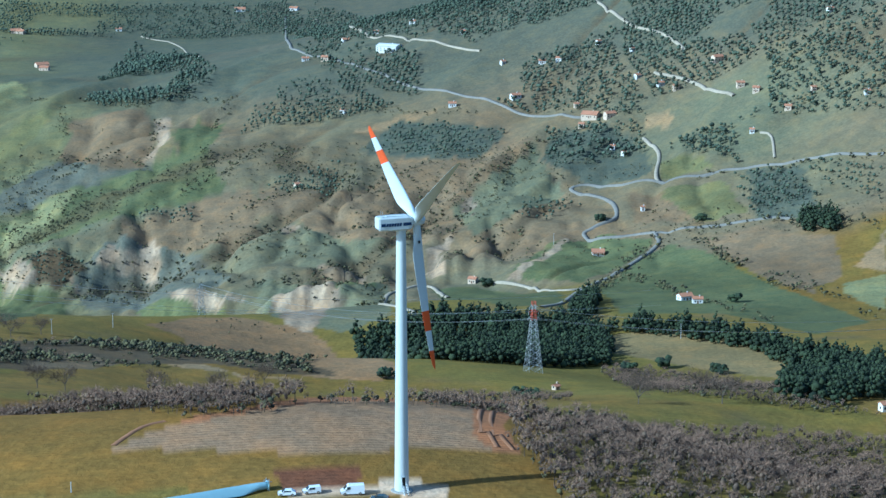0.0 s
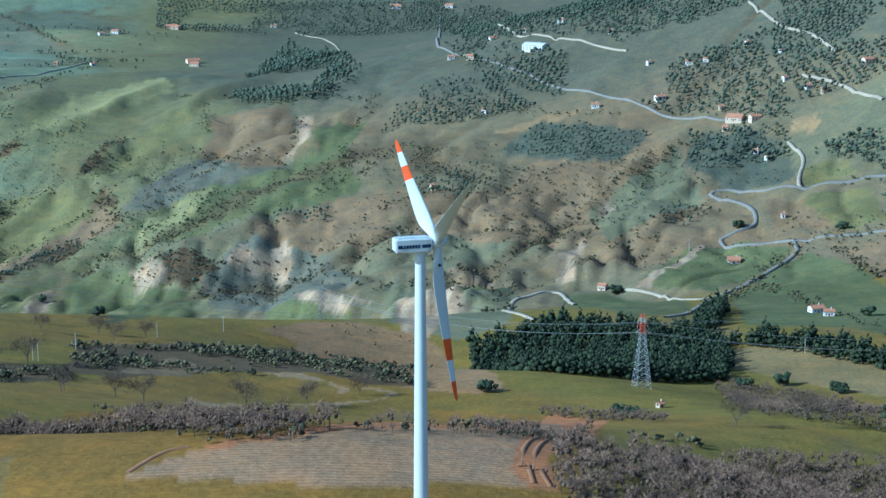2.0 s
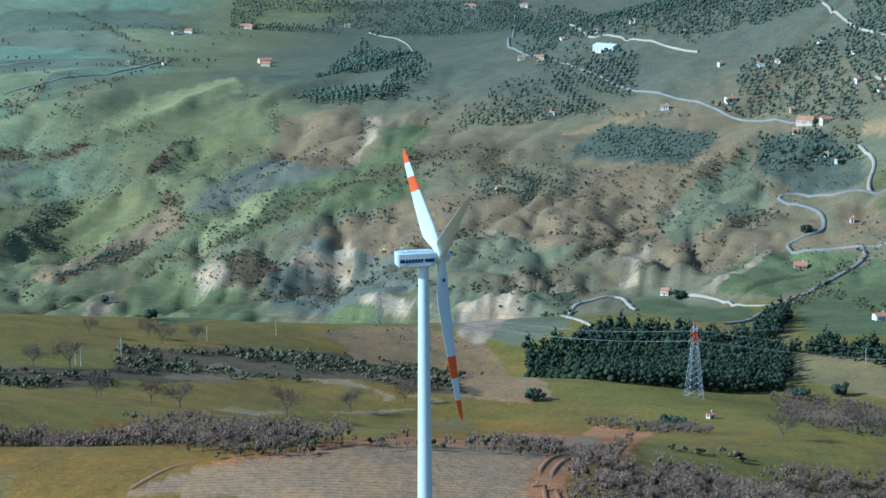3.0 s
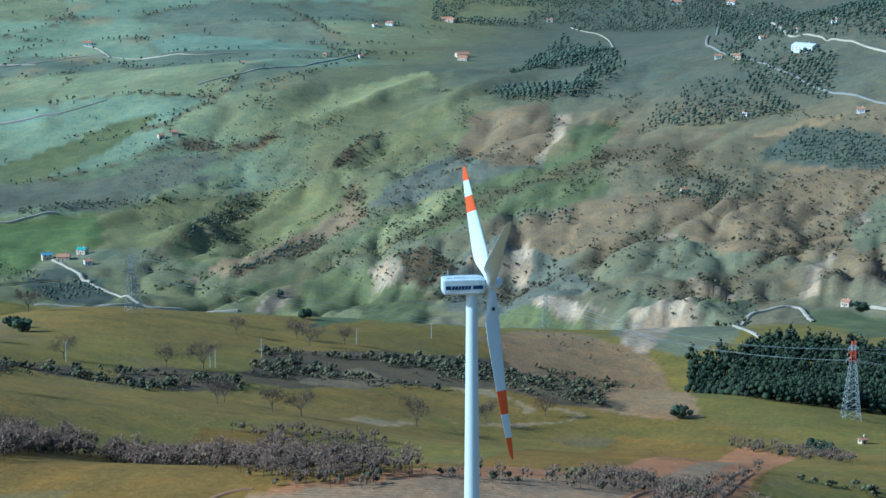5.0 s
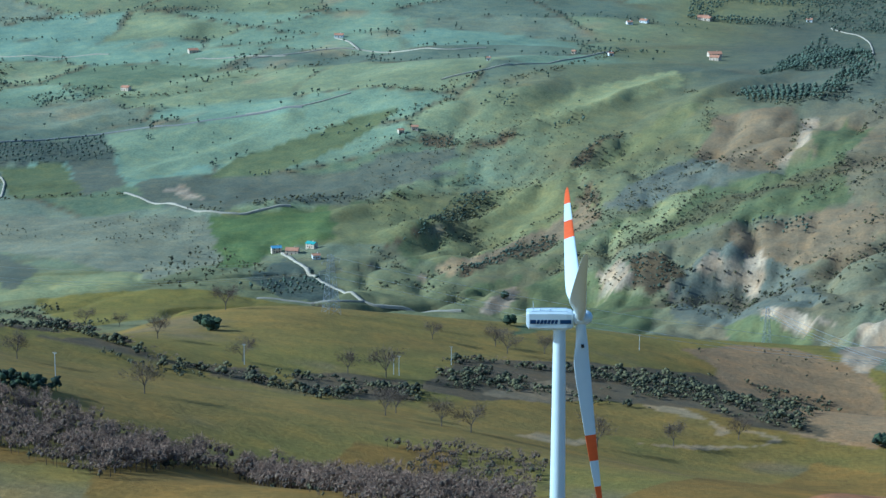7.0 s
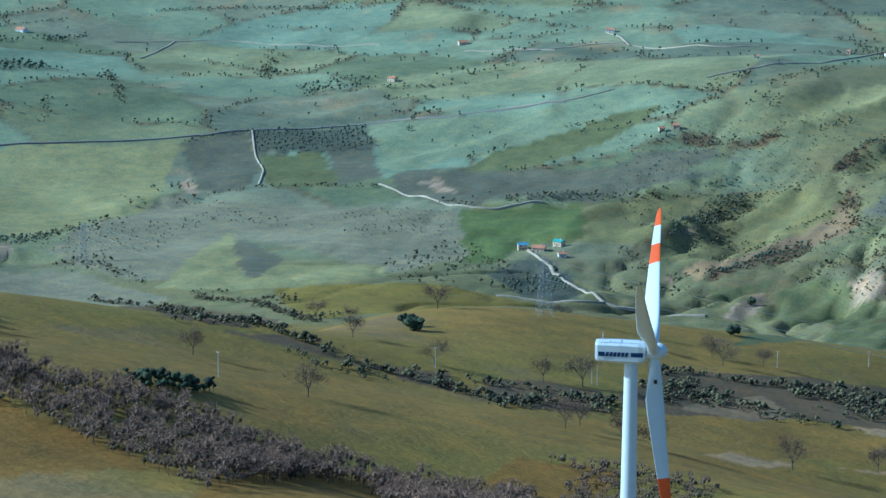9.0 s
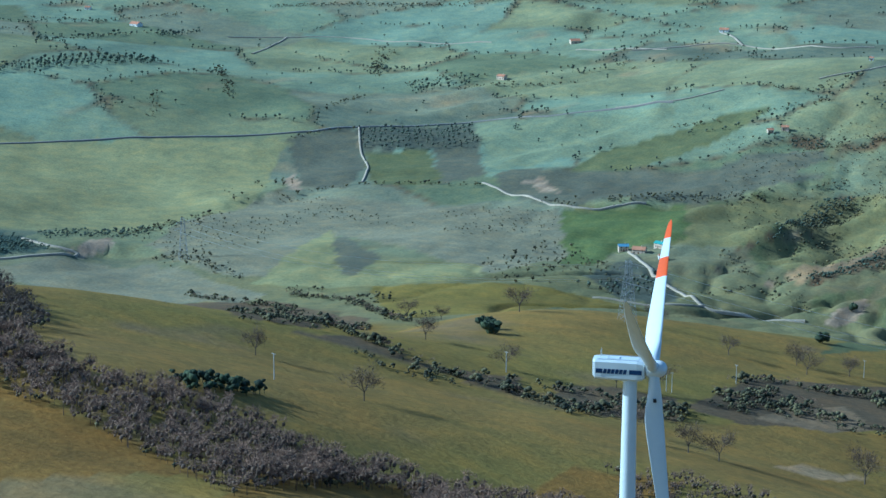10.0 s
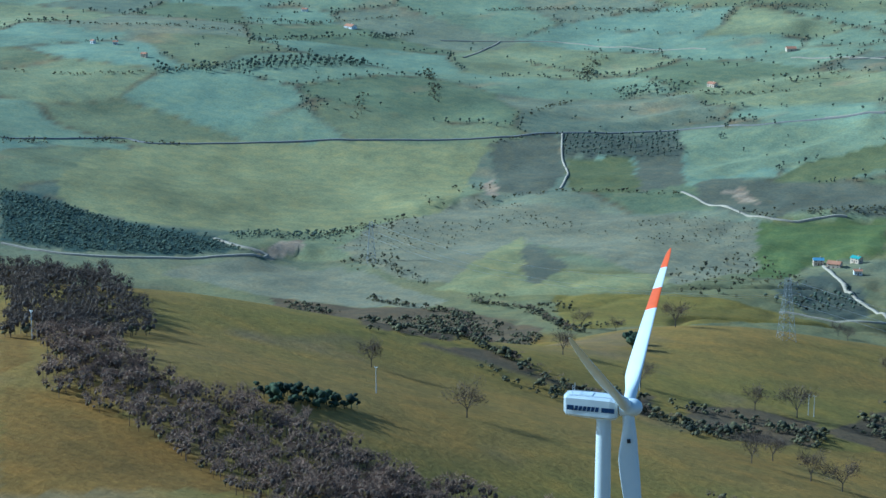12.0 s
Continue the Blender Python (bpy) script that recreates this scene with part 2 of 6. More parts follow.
def ground_height(x, y):
    """The height of the land, the turbine's foot at 0: hills and hollows, with gullies on the eroded slopes."""
    x, y = np.asarray(x, float), np.asarray(y, float)
    z = np.full(x.shape, VALLEY)
    for hills in (BROAD_HILLS, SPURS, MORE_SPURS, KNOLLS, MORE_KNOLLS):
        for cx, cy, r, up in hills:
            z = z + up * np.exp(-((x - cx) ** 2 + (y - cy) ** 2) / (1.125 * r * r))
    for face in SCARPS:
        z = z + scarp(x, y, *face)
    far = np.clip((np.hypot(x, y) - 450) / 500, 0, 1)
    z = z + far * (5.0 + 5.0 * np.clip((-x - 550) / 300, 0, 1)) * layered(x, y, 230, 3)
    eroded = np.clip(bump(x, y, -190, 1180, 330, 170) + bump(x, y, -300, 1600, 160, 160) + 0.5 * bump(x, y, -450, 1400, 300, 260) + 0.5 * bump(x, y, 60, 1200, 160, 150), 0, 1)
    folds = 1 - np.abs(smooth_noise(x + 25 * smooth_noise(x, y, 60, 12), 0.5 * y, 46, 11))
    z = z - eroded * (8 * folds**3 + 4 * (1 - np.abs(smooth_noise(x, 0.6 * y, 19, 14))) ** 2)
    cliffs = bump(x, y, -85, 985, 60, 60) + bump(x, y, 10, 1085, 40, 50) + bump(x, y, -160, 1075, 60, 40) + bump(x, y, -335, 1200, 60, 50) + bump(x, y, -240, 1215, 50, 40) + bump(x, y, -60, 1090, 50, 35)
    z = z - cliffs * 4 * (1 - np.abs(smooth_noise(x, 0.12 * y, 10, 33))) ** 2
    z = z - 5.0 * gullies(x, y)
    u, v = 0.45 * x + 0.89 * y, 0.89 * x - 0.45 * y
    slanted = bump(x, y, -420, 1500, 420, 380) + 0.6 * bump(x, y, 100, 1250, 250, 250) + 0.7 * bump(x, y, -900, 1900, 500, 400)
    crest = 1 - np.abs(smooth_noise(v + 30 * layered(x, y, 110, 18, 2), u * 0.3, 75, 17))
    z = z + slanted * (13 * (crest**1.5 - 0.5) + 1.2 * smooth_noise(v, u * 0.4, 24, 19))
    z = z + (1 - far) * 1.6 * layered(x, y, 75, 25, 2) * np.clip(np.hypot(x, y) / 60 - 1, 0, 1)
    z = z + (0.3 + 0.45 * far) * layered(x, y, 34, 21, 3) * np.clip(np.hypot(x, y) / 40 - 0.6, 0, 1)
    return z

# base colours of what grows or lies on the plots, far ones blued for haze, and how deep the furrows run
COVER = {
    "meadow": (0.178, 0.140, 0.031, 0.12), "olive_meadow": (0.210, 0.140, 0.034, 0.15), "ochre_field": (0.204, 0.121, 0.026, 0.16),
    "stubble": (0.290, 0.185, 0.100, 0.6), "red_soil": (0.340, 0.155, 0.066, 0.7), "brown_soil": (0.145, 0.064, 0.032, 0.4),
    "gravel": (0.60, 0.44, 0.29, 0.0), "tan_field": (0.235, 0.175, 0.075, 0.3), "green_field": (0.124, 0.132, 0.057, 0.15),
    "bright_green": (0.118, 0.145, 0.048, 0.3), "yellow_green": (0.235, 0.226, 0.102, 0.15), "grey_field": (0.200, 0.187, 0.116, 0.2),
    "dark_field": (0.124, 0.123, 0.082, 0.15), "brown_grass": (0.205, 0.148, 0.082, 0.0), "scrub": (0.112, 0.082, 0.045, 0.0),
    "clay": (0.325, 0.246, 0.160, 0.0), "dry_slope": (0.262, 0.165, 0.078, 0.0), "hill_grass": (0.160, 0.156, 0.090, 0.0), "grove_soil": (0.102, 0.108, 0.076, 0.1),
    # pale teal and blue-green tones below hold aerial haze in their colour
    "hill_grey": (0.142, 0.140, 0.102, 0.0), "dry_grass": (0.310, 0.215, 0.108, 0.1), "wood_floor": (0.075, 0.058, 0.042, 0.0), "hazy_green": (0.200, 0.230, 0.135, 0.1),
    "hazy_teal": (0.195, 0.240, 0.152, 0.1), "hazy_blue_green": (0.200, 0.252, 0.170, 0.1), "field_olive": (0.172, 0.162, 0.068, 0.15), "hazy_heath": (0.070, 0.096, 0.074, 0.0),
}
# plots of the plan: what grows there, and the corners in metres
PLOTS = [
    ("hill_grass", [(-132, 1098), (-30, 1065), (-23, 819), (-53, 783), (-97, 826)]),
    ("brown_grass", [(-149, 1354), (-69, 1306), (-23, 1420), (48, 1452), (92, 1396), (55, 1317), (17, 1168), (-54, 1174), (-132, 1263)]),
    ("green_field", [(-375, 1357), (-342, 1420), (-294, 1475), (-242, 1521), (-195, 1421), (-179, 1359), (-223, 1322), (-291, 1294), (-319, 1285), (-363, 1293)]),
    ("green_field", [(-348, 1214), (-293, 1165), (-280, 1136), (-225, 721), (-233, 666)]),
    ("green_field", [(-226, 1125), (-182, 1087), (-150, 1060), (-150, 820)]),
    ("green_field", [(116, 950), (151, 1045), (175, 1084), (201, 1021), (229, 888), (259, 742), (219, 686), (178, 780), (117, 783)]),
    ("green_field", [(57, 1032), (90, 1129), (129, 1143), (164, 1102), (157, 1071), (128, 1013), (106, 982), (68, 1014)]),
    ("green_field", [(0, 1017), (40, 1017), (88, 944), (87, 859), (50, 828), (8, 959)]),
    ("field_olive", [(181, 1208), (232, 1208), (239, 1113), (204, 1121), (183, 1164)]),
    ("field_olive", [(188, 1281), (220, 1264), (226, 1233), (186, 1240)]),
    ("tan_field", [(98, 708), (145, 726), (180, 677), (192, 617), (178, 561), (145, 596), (101, 659)]),
    ("yellow_green", [(268, 884), (299, 895), (277, 789), (266, 833)]),
    ("dry_grass", [(284, 927), (319, 996), (300, 899)]),
    ("meadow", [(27, 505), (74, 630), (90, 602), (121, 509), (185, 341), (182, 330), (154, 345), (93, 359), (39, 470)]),
    ("dry_grass", [(-107, 1475), (-76, 1495), (-34, 1483), (7, 1526), (-35, 1534), (-56, 1509)]),
    ("grove_soil", [(-64, 1434), (-35, 1516), (69, 1464), (47, 1398), (-3, 1394)]),
    ("hill_grass", [(17, 1272), (56, 1337), (92, 1391), (101, 1284), (109, 1253), (62, 1204), (30, 1168)]),
    ("dry_grass", [(186, 1399), (210, 1389), (203, 1364), (187, 1378)]),
    ("dark_field", [(-350, 1497), (-308, 1496), (-262, 1505), (-258, 1399), (-311, 1416)]),
    ("brown_grass", [(-372, 1690), (-303, 1692), (-266, 1585), (-304, 1542), (-354, 1618)]),
    ("green_field", [(-253, 1563), (-232, 1623), (-204, 1616), (-207, 1438)]),
    ("brown_grass", [(200, 1083), (231, 1034), (256, 943), (245, 855), (219, 952)]),
    ("brown_grass", [(157, 1222), (182, 1203), (200, 1123), (160, 1146)]),
    ("grove_soil", [(251, 1215), (290, 1180), (284, 1065), (242, 1086)]),
    ("hill_grey", [(-400, 1404), (-372, 1544), (-341, 1599), (-291, 1478), (-333, 1454), (-370, 1384)]),
    ("hill_grey", [(-288, 1201), (-256, 1247), (-223, 1258), (-187, 1211), (-149, 1100), (-197, 1099), (-268, 1131)]),
    ("brown_grass", [(-354, 1686), (-294, 1696), (-265, 1586), (-268, 1497), (-305, 1481), (-366, 1586)]),
    ("brown_grass", [(-261, 1274), (-204, 1331), (-157, 1357), (-138, 1201), (-189, 1224), (-250, 1248)]),
    ("brown_grass", [(-477, 1385), (-451, 1425), (-430, 1445), (-395, 1385), (-393, 1350), (-421, 1334), (-443, 1288), (-468, 1219), (-476, 1257)]),
    ("green_field", [(-274, 1456), (-231, 1428), (-213, 1436), (-198, 1354), (-233, 1322), (-268, 1281), (-305, 1430)]),
    ("green_field", [(-446, 1187), (-408, 1229), (-386, 1296), (-360, 1396), (-322, 1466), (-277, 1362), (-277, 1299), (-322, 1310), (-354, 1317), (-378, 1264), (-402, 1240), (-424, 1178), (-434, 1154)]),
    ("yellow_green", [(-381, 1274), (-365, 1362), (-343, 1410), (-351, 1371), (-366, 1265)]),
    ("dark_field", [(-320, 1458), (-283, 1470), (-261, 1380), (-294, 1371)]),
    ("green_field", [(-399, 1226), (-364, 1231), (-318, 1183), (-284, 1143), (-342, 1140), (-392, 1157)]),
    ("scrub", [(-542, 1318), (-554, 1413), (-546, 1485), (-525, 1484), (-524, 1448), (-528, 1352), (-537, 1310)]),
    ("scrub", [(-471, 1546), (-471, 1581), (-452, 1649), (-448, 1642), (-461, 1584), (-459, 1535)]),
    ("scrub", [(-437, 1472), (-426, 1470), (-403, 1411), (-420, 1431)]),
    ("scrub", [(-450, 1304), (-423, 1341), (-409, 1311), (-432, 1260), (-464, 1216), (-467, 1227)]),
    ("scrub", [(-330, 1235), (-286, 1224), (-278, 1211), (-293, 1172), (-314, 1191)]),
    ("green_field", [(-734, 1327), (-690, 1356), (-635, 1421), (-577, 1451), (-549, 1481), (-538, 1348), (-547, 1286), (-573, 1287), (-598, 1269), (-637, 1239), (-639, 1201), (-625, 1158), (-631, 1127)]),
    ("bright_green", [(-734, 1327), (-679, 1361), (-660, 1261), (-625, 1158), (-631, 1127)]),
    ("dark_field", [(-871, 1443), (-859, 1464), (-766, 1474), (-691, 1522), (-661, 1558), (-626, 1584), (-586, 1575), (-602, 1519), (-628, 1457), (-683, 1386), (-771, 1334), (-826, 1371)]),
    ("dry_grass", [(-851, 1412), (-846, 1438), (-809, 1431), (-773, 1382), (-827, 1415)]),
    ("dry_grass", [(-759, 1465), (-733, 1483), (-709, 1477), (-738, 1460)]),
    ("hazy_teal", [(-994, 1621), (-893, 1658), (-831, 1649), (-864, 1518), (-866, 1469), (-867, 1413)]),
    ("green_field", [(-819, 1563), (-742, 1683), (-702, 1682), (-719, 1589), (-764, 1485), (-811, 1473)]),
    ("green_field", [(-539, 1280), (-531, 1420), (-516, 1473), (-486, 1454), (-463, 1381), (-498, 1307), (-503, 1220)]),
    ("dry_grass", [(-488, 1222), (-486, 1256), (-468, 1285), (-478, 1251), (-466, 1212)]),
    ("scrub", [(-540, 1309), (-540, 1352), (-543, 1433), (-547, 1483), (-530, 1494), (-531, 1420), (-535, 1339), (-542, 1290), (-556, 1267)]),
    ("scrub", [(-657, 1626), (-629, 1653), (-597, 1586), (-639, 1599)]),
    ("scrub", [(-584, 1591), (-564, 1618), (-548, 1623), (-564, 1586)]),
    ("scrub", [(-466, 1219), (-452, 1285), (-452, 1348), (-439, 1308), (-447, 1225), (-462, 1208)]),
    ("grove_soil", [(-597, 1105), (-606, 1199), (-557, 1171), (-508, 1084), (-545, 1063)]),
    ("dry_slope", [(-166, 755), (-141, 812), (-113, 810), (-69, 776), (-33, 575), (-19, 494), (-55, 502), (-82, 540), (-140, 731)]),
    ("scrub", [(-219, 544), (-188, 608), (-145, 713), (-103, 738), (-54, 532), (-40, 505), (-72, 509), (-122, 529), (-147, 497), (-183, 518), (-194, 470)]),
    ("brown_grass", [(-176, 455), (-180, 507), (-170, 530), (-144, 500), (-158, 476)]),
    ("olive_meadow", [(-185, 416), (-158, 476), (-125, 510), (-89, 501), (-80, 480), (-119, 435), (-152, 294)]),
    ("dry_grass", [(-125, 514), (-104, 517), (-78, 492), (-80, 480), (-89, 501), (-117, 504)]),
    ("green_field", [(-86, 1080), (-39, 1041), (-38, 1027), (-69, 1002)]),
    ("scrub", [(-204, 478), (-216, 548), (-180, 642), (-151, 670), (-131, 693), (-51, 558), (-33, 517), (-68, 505), (-97, 523), (-143, 499), (-173, 443), (-198, 442)]),
    ("dry_slope", [(-149, 768), (-123, 822), (-76, 793), (-55, 758), (-9, 502), (-35, 500), (-63, 548), (-137, 720)]),
    ("brown_grass", [(-175, 458), (-179, 498), (-168, 534), (-143, 499), (-152, 472)]),
    ("scrub", [(-242, 414), (-230, 443), (-206, 454), (-188, 415), (-204, 379), (-233, 399)]),
    ("dry_grass", [(-136, 381), (-134, 406), (-114, 420), (-116, 391)]),
    ("dry_grass", [(-106, 437), (-85, 463), (-64, 480), (-61, 491), (-77, 498), (-68, 501), (-56, 490), (-83, 454)]),
    ("dark_field", [(-826, 1469), (-744, 1495), (-654, 1516), (-570, 1521), (-619, 1426), (-696, 1374), (-769, 1352)]),
    ("field_olive", [(-734, 1330), (-675, 1376), (-596, 1436), (-549, 1475), (-560, 1413), (-538, 1301), (-564, 1281), (-593, 1254), (-637, 1239), (-631, 1128)]),
    ("bright_green", [(-732, 1327), (-702, 1349), (-643, 1253), (-631, 1128)]),
    ("yellow_green", [(-395, 1233), (-369, 1344), (-344, 1425), (-323, 1445), (-322, 1353), (-354, 1291), (-381, 1249)]),
    ("green_field", [(-318, 1447), (-278, 1472), (-225, 1520), (-192, 1412), (-210, 1350), (-254, 1329), (-288, 1335)]),
    ("green_field", [(-403, 1198), (-384, 1228), (-346, 1223), (-287, 1136), (-301, 1121), (-373, 1157)]),
    ("yellow_green", [(-565, 1703), (-540, 1802), (-472, 1929), (-439, 1846), (-485, 1737), (-532, 1653)]),
    ("field_olive", [(-468, 1479), (-451, 1571), (-421, 1698), (-389, 1733), (-395, 1663), (-422, 1545)]),
    ("field_olive", [(-549, 1475), (-519, 1501), (-466, 1471), (-425, 1422), (-448, 1374), (-470, 1287), (-491, 1233), (-535, 1300), (-548, 1395)]),
    ("brown_grass", [(-182, 1352), (-104, 1285), (-136, 1256), (-183, 1299)]),
    ("brown_grass", [(198, 1064), (236, 1075), (285, 1003), (272, 904), (249, 878), (225, 967)]),
    ("grove_soil", [(96, 1378), (113, 1419), (161, 1390), (184, 1316), (177, 1245), (133, 1260), (103, 1323)]),
    ("hazy_heath", [(-1226, 907), (-1180, 928), (-1122, 937), (-1052, 952), (-997, 960), (-1004, 936), (-1049, 869), (-1124, 820)]),
    ("grey_field", [(-996, 869), (-985, 947), (-923, 992), (-766, 930), (-801, 877), (-930, 871)]),
    ("field_olive", [(-802, 959), (-878, 1159), (-843, 1139), (-790, 1050), (-752, 1058), (-676, 1083), (-656, 1014), (-714, 956)]),
    ("dark_field", [(-819, 1088), (-843, 1139), (-755, 1067), (-738, 1009), (-750, 1005)]),
    ("yellow_green", [(-1242, 983), (-1347, 1133), (-1308, 1279), (-1229, 1377), (-1138, 1455), (-1052, 1326), (-1016, 1238), (-1003, 1113), (-1051, 1017), (-1108, 956), (-1170, 932)]),
    ("clay", [(-110, 1006), (-93, 1081), (-63, 989), (-64, 826), (-72, 782), (-89, 806)]),
    ("clay", [(-198, 1116), (-184, 1102), (-142, 1072), (-134, 1064), (-160, 1074), (-196, 1095)]),
    ("clay", [(-270, 1215), (-259, 1237), (-251, 1228), (-261, 1217)]),
    ("clay", [(-239, 1243), (-230, 1261), (-219, 1227), (-219, 1190), (-232, 1222)]),
    ("clay", [(-87, 1127), (-48, 1107), (-43, 1039), (-81, 1087)]),
    ("clay", [(-2, 1145), (14, 1177), (17, 1168), (6, 1131), (14, 1057), (0, 1057)]),
    ("clay", [(-343, 1238), (-325, 1219), (-315, 1189), (-335, 1208)]),
    ("clay", [(-280, 1670), (-267, 1677), (-252, 1561), (-261, 1502), (-272, 1505), (-264, 1569)]),
    ("clay", [(24, 1284), (36, 1285), (33, 1217), (24, 1260)]),
    ("clay", [(-128, 1246), (-109, 1227), (-119, 1212)]),
    ("clay", [(56, 1020), (103, 1142), (107, 1138), (64, 1013)]),
    ("clay", [(-358, 1234), (-325, 1215), (-314, 1190), (-324, 1185), (-340, 1211)]),
    ("clay", [(-286, 1186), (-282, 1194), (-274, 1167)]),
    ("clay", [(-495, 1203), (-491, 1219), (-487, 1207)]),
    ("clay", [(-423, 1144), (-410, 1203), (-401, 1160), (-414, 1143)]),
    ("scrub", [(-886, 873), (-801, 876), (-746, 912), (-600, 818), (-554, 743), (-324, 375), (-344, 346)]),
    ("scrub", [(-325, 343), (-299, 364), (-267, 371), (-234, 379), (-255, 409), (-273, 378), (-312, 381)]),
    ("grey_field", [(-991, 861), (-988, 944), (-890, 987), (-765, 929), (-762, 893), (-880, 892), (-967, 868)]),
    ("meadow", [(-706, 979), (-660, 999), (-593, 1043), (-514, 1047), (-549, 969), (-576, 810)]),
    ("ochre_field", [(-147, 255), (-120, 275), (-61, 55), (-38, 465), (38, 430), (35, 42), (38, 10), (39, 2), (-93, -2)]),
    ("ochre_field", [(-154, 107), (-152, 176), (-124, 194), (-64, 67), (-72, 47), (-122, 43)]),
    ("ochre_field", [(-248, 92), (-237, 107), (-187, 98), (-149, 87), (-183, 37)]),
    ("ochre_field", [(-310, 144), (-307, 152), (-264, 117), (-258, 100)]),
    ("stubble", [(-71, 25), (-59, 45), (-33, 68), (-4, 101), (26, 417), (17, 45), (25, 31), (-29, 21)]),
    ("red_soil", [(-59, 50), (-40, 65), (-19, 96), (14, 446), (39, 405), (28, 81), (25, 60), (29, 34), (23, 30), (17, 45), (25, 408), (-3, 90), (-32, 64), (-55, 45)]),
    ("brown_soil", [(-30, 8), (-21, 14), (-11, 15), (-9, 5), (-15, -1), (-27, -2)]),
    ("gravel", [(-9, 1), (-2, 7), (6, 5), (12, 1), (10, -3), (-30, -6), (-22, -2)]),
    ("yellow_green", [(-1193, 940), (-1331, 1097), (-1351, 1251), (-1259, 1342), (-1133, 1458), (-1007, 1243), (-1009, 1105), (-1050, 996), (-1132, 941)]),
    ("grey_field", [(-1003, 1128), (-1013, 1276), (-738, 1322), (-647, 1166), (-650, 1058), (-848, 1146), (-801, 982), (-857, 982), (-963, 1037)]),
    ("yellow_green", [(-802, 961), (-834, 1059), (-872, 1163), (-826, 1115), (-775, 1031), (-675, 1081), (-648, 1038), (-737, 966)]),
    ("dark_field", [(-835, 1113), (-846, 1147), (-755, 1066), (-737, 1008), (-754, 1012)]),
    ("bright_green", [(-736, 1323), (-655, 1397), (-597, 1284), (-631, 1218), (-619, 1170), (-628, 1133)]),
    ("dark_field", [(-1134, 1469), (-1101, 1536), (-1010, 1423), (-964, 1322), (-1014, 1320)]),
    ("green_field", [(-1046, 1474), (-991, 1512), (-891, 1375), (-950, 1347)]),
    ("dark_field", [(-988, 1513), (-955, 1543), (-873, 1423), (-891, 1375)]),
    ("grove_soil", [(-1102, 1542), (-1018, 1638), (-952, 1545), (-1050, 1475)]),
    ("hazy_green", [(-1016, 1639), (-897, 1659), (-813, 1701), (-775, 1628), (-817, 1551), (-858, 1485), (-884, 1447)]),
    ("dark_field", [(-866, 1427), (-717, 1517), (-665, 1415), (-740, 1334), (-811, 1358)]),
    ("clay", [(-828, 1415), (-820, 1441), (-774, 1383), (-793, 1387)]),
    ("clay", [(-987, 970), (-1000, 1017), (-1008, 1049), (-980, 1008), (-978, 979)]),
    ("clay", [(-1053, 1349), (-1057, 1368), (-998, 1298), (-1003, 1288)]),
    ("hazy_heath", [(-1225, 906), (-1206, 926), (-1124, 939), (-1042, 975), (-1000, 957), (-1020, 901), (-1069, 846), (-1118, 815)]),
]


def inside(x, y, corners):
    """Which of the places lie inside the outline."""
    hit = np.zeros(x.shape, bool)
    for (ax, ay), (bx, by) in zip(corners, corners[1:] + corners[:1]):
        if ay != by:
            hit ^= ((ay > y) != (by > y)) & (x < (bx - ax) * (y - ay) / (by - ay) + ax)
    return hit


def field_parcels(x, y):
    """The far plain's parcels: a number from 0 to 1 for each, and how far a place lies from the parcel's edge in metres."""
    u, v = x + 45 * layered(x, y, 260, 61), y + 45 * layered(x, y, 260, 62)
    best, second, kind = np.full(x.shape, 1e9), np.full(x.shape, 1e9), np.zeros(x.shape)
    ci, cj = np.floor(u / 170), np.floor(v / 150)
    for di in (-1, 0, 1):
        for dj in (-1, 0, 1):
            px = (ci + di + lattice(ci + di, cj + dj, 71)) * 170
            py = (cj + dj + lattice(ci + di, cj + dj, 72)) * 150
            d = np.hypot(u - px, 1.2 * (v - py))
            near = d < best
            second = np.where(near, best, np.minimum(second, d))
            best, kind = np.where(near, d, best), np.where(near, lattice(ci + di, cj + dj, 73), kind)
    return kind, (second - best) / 2


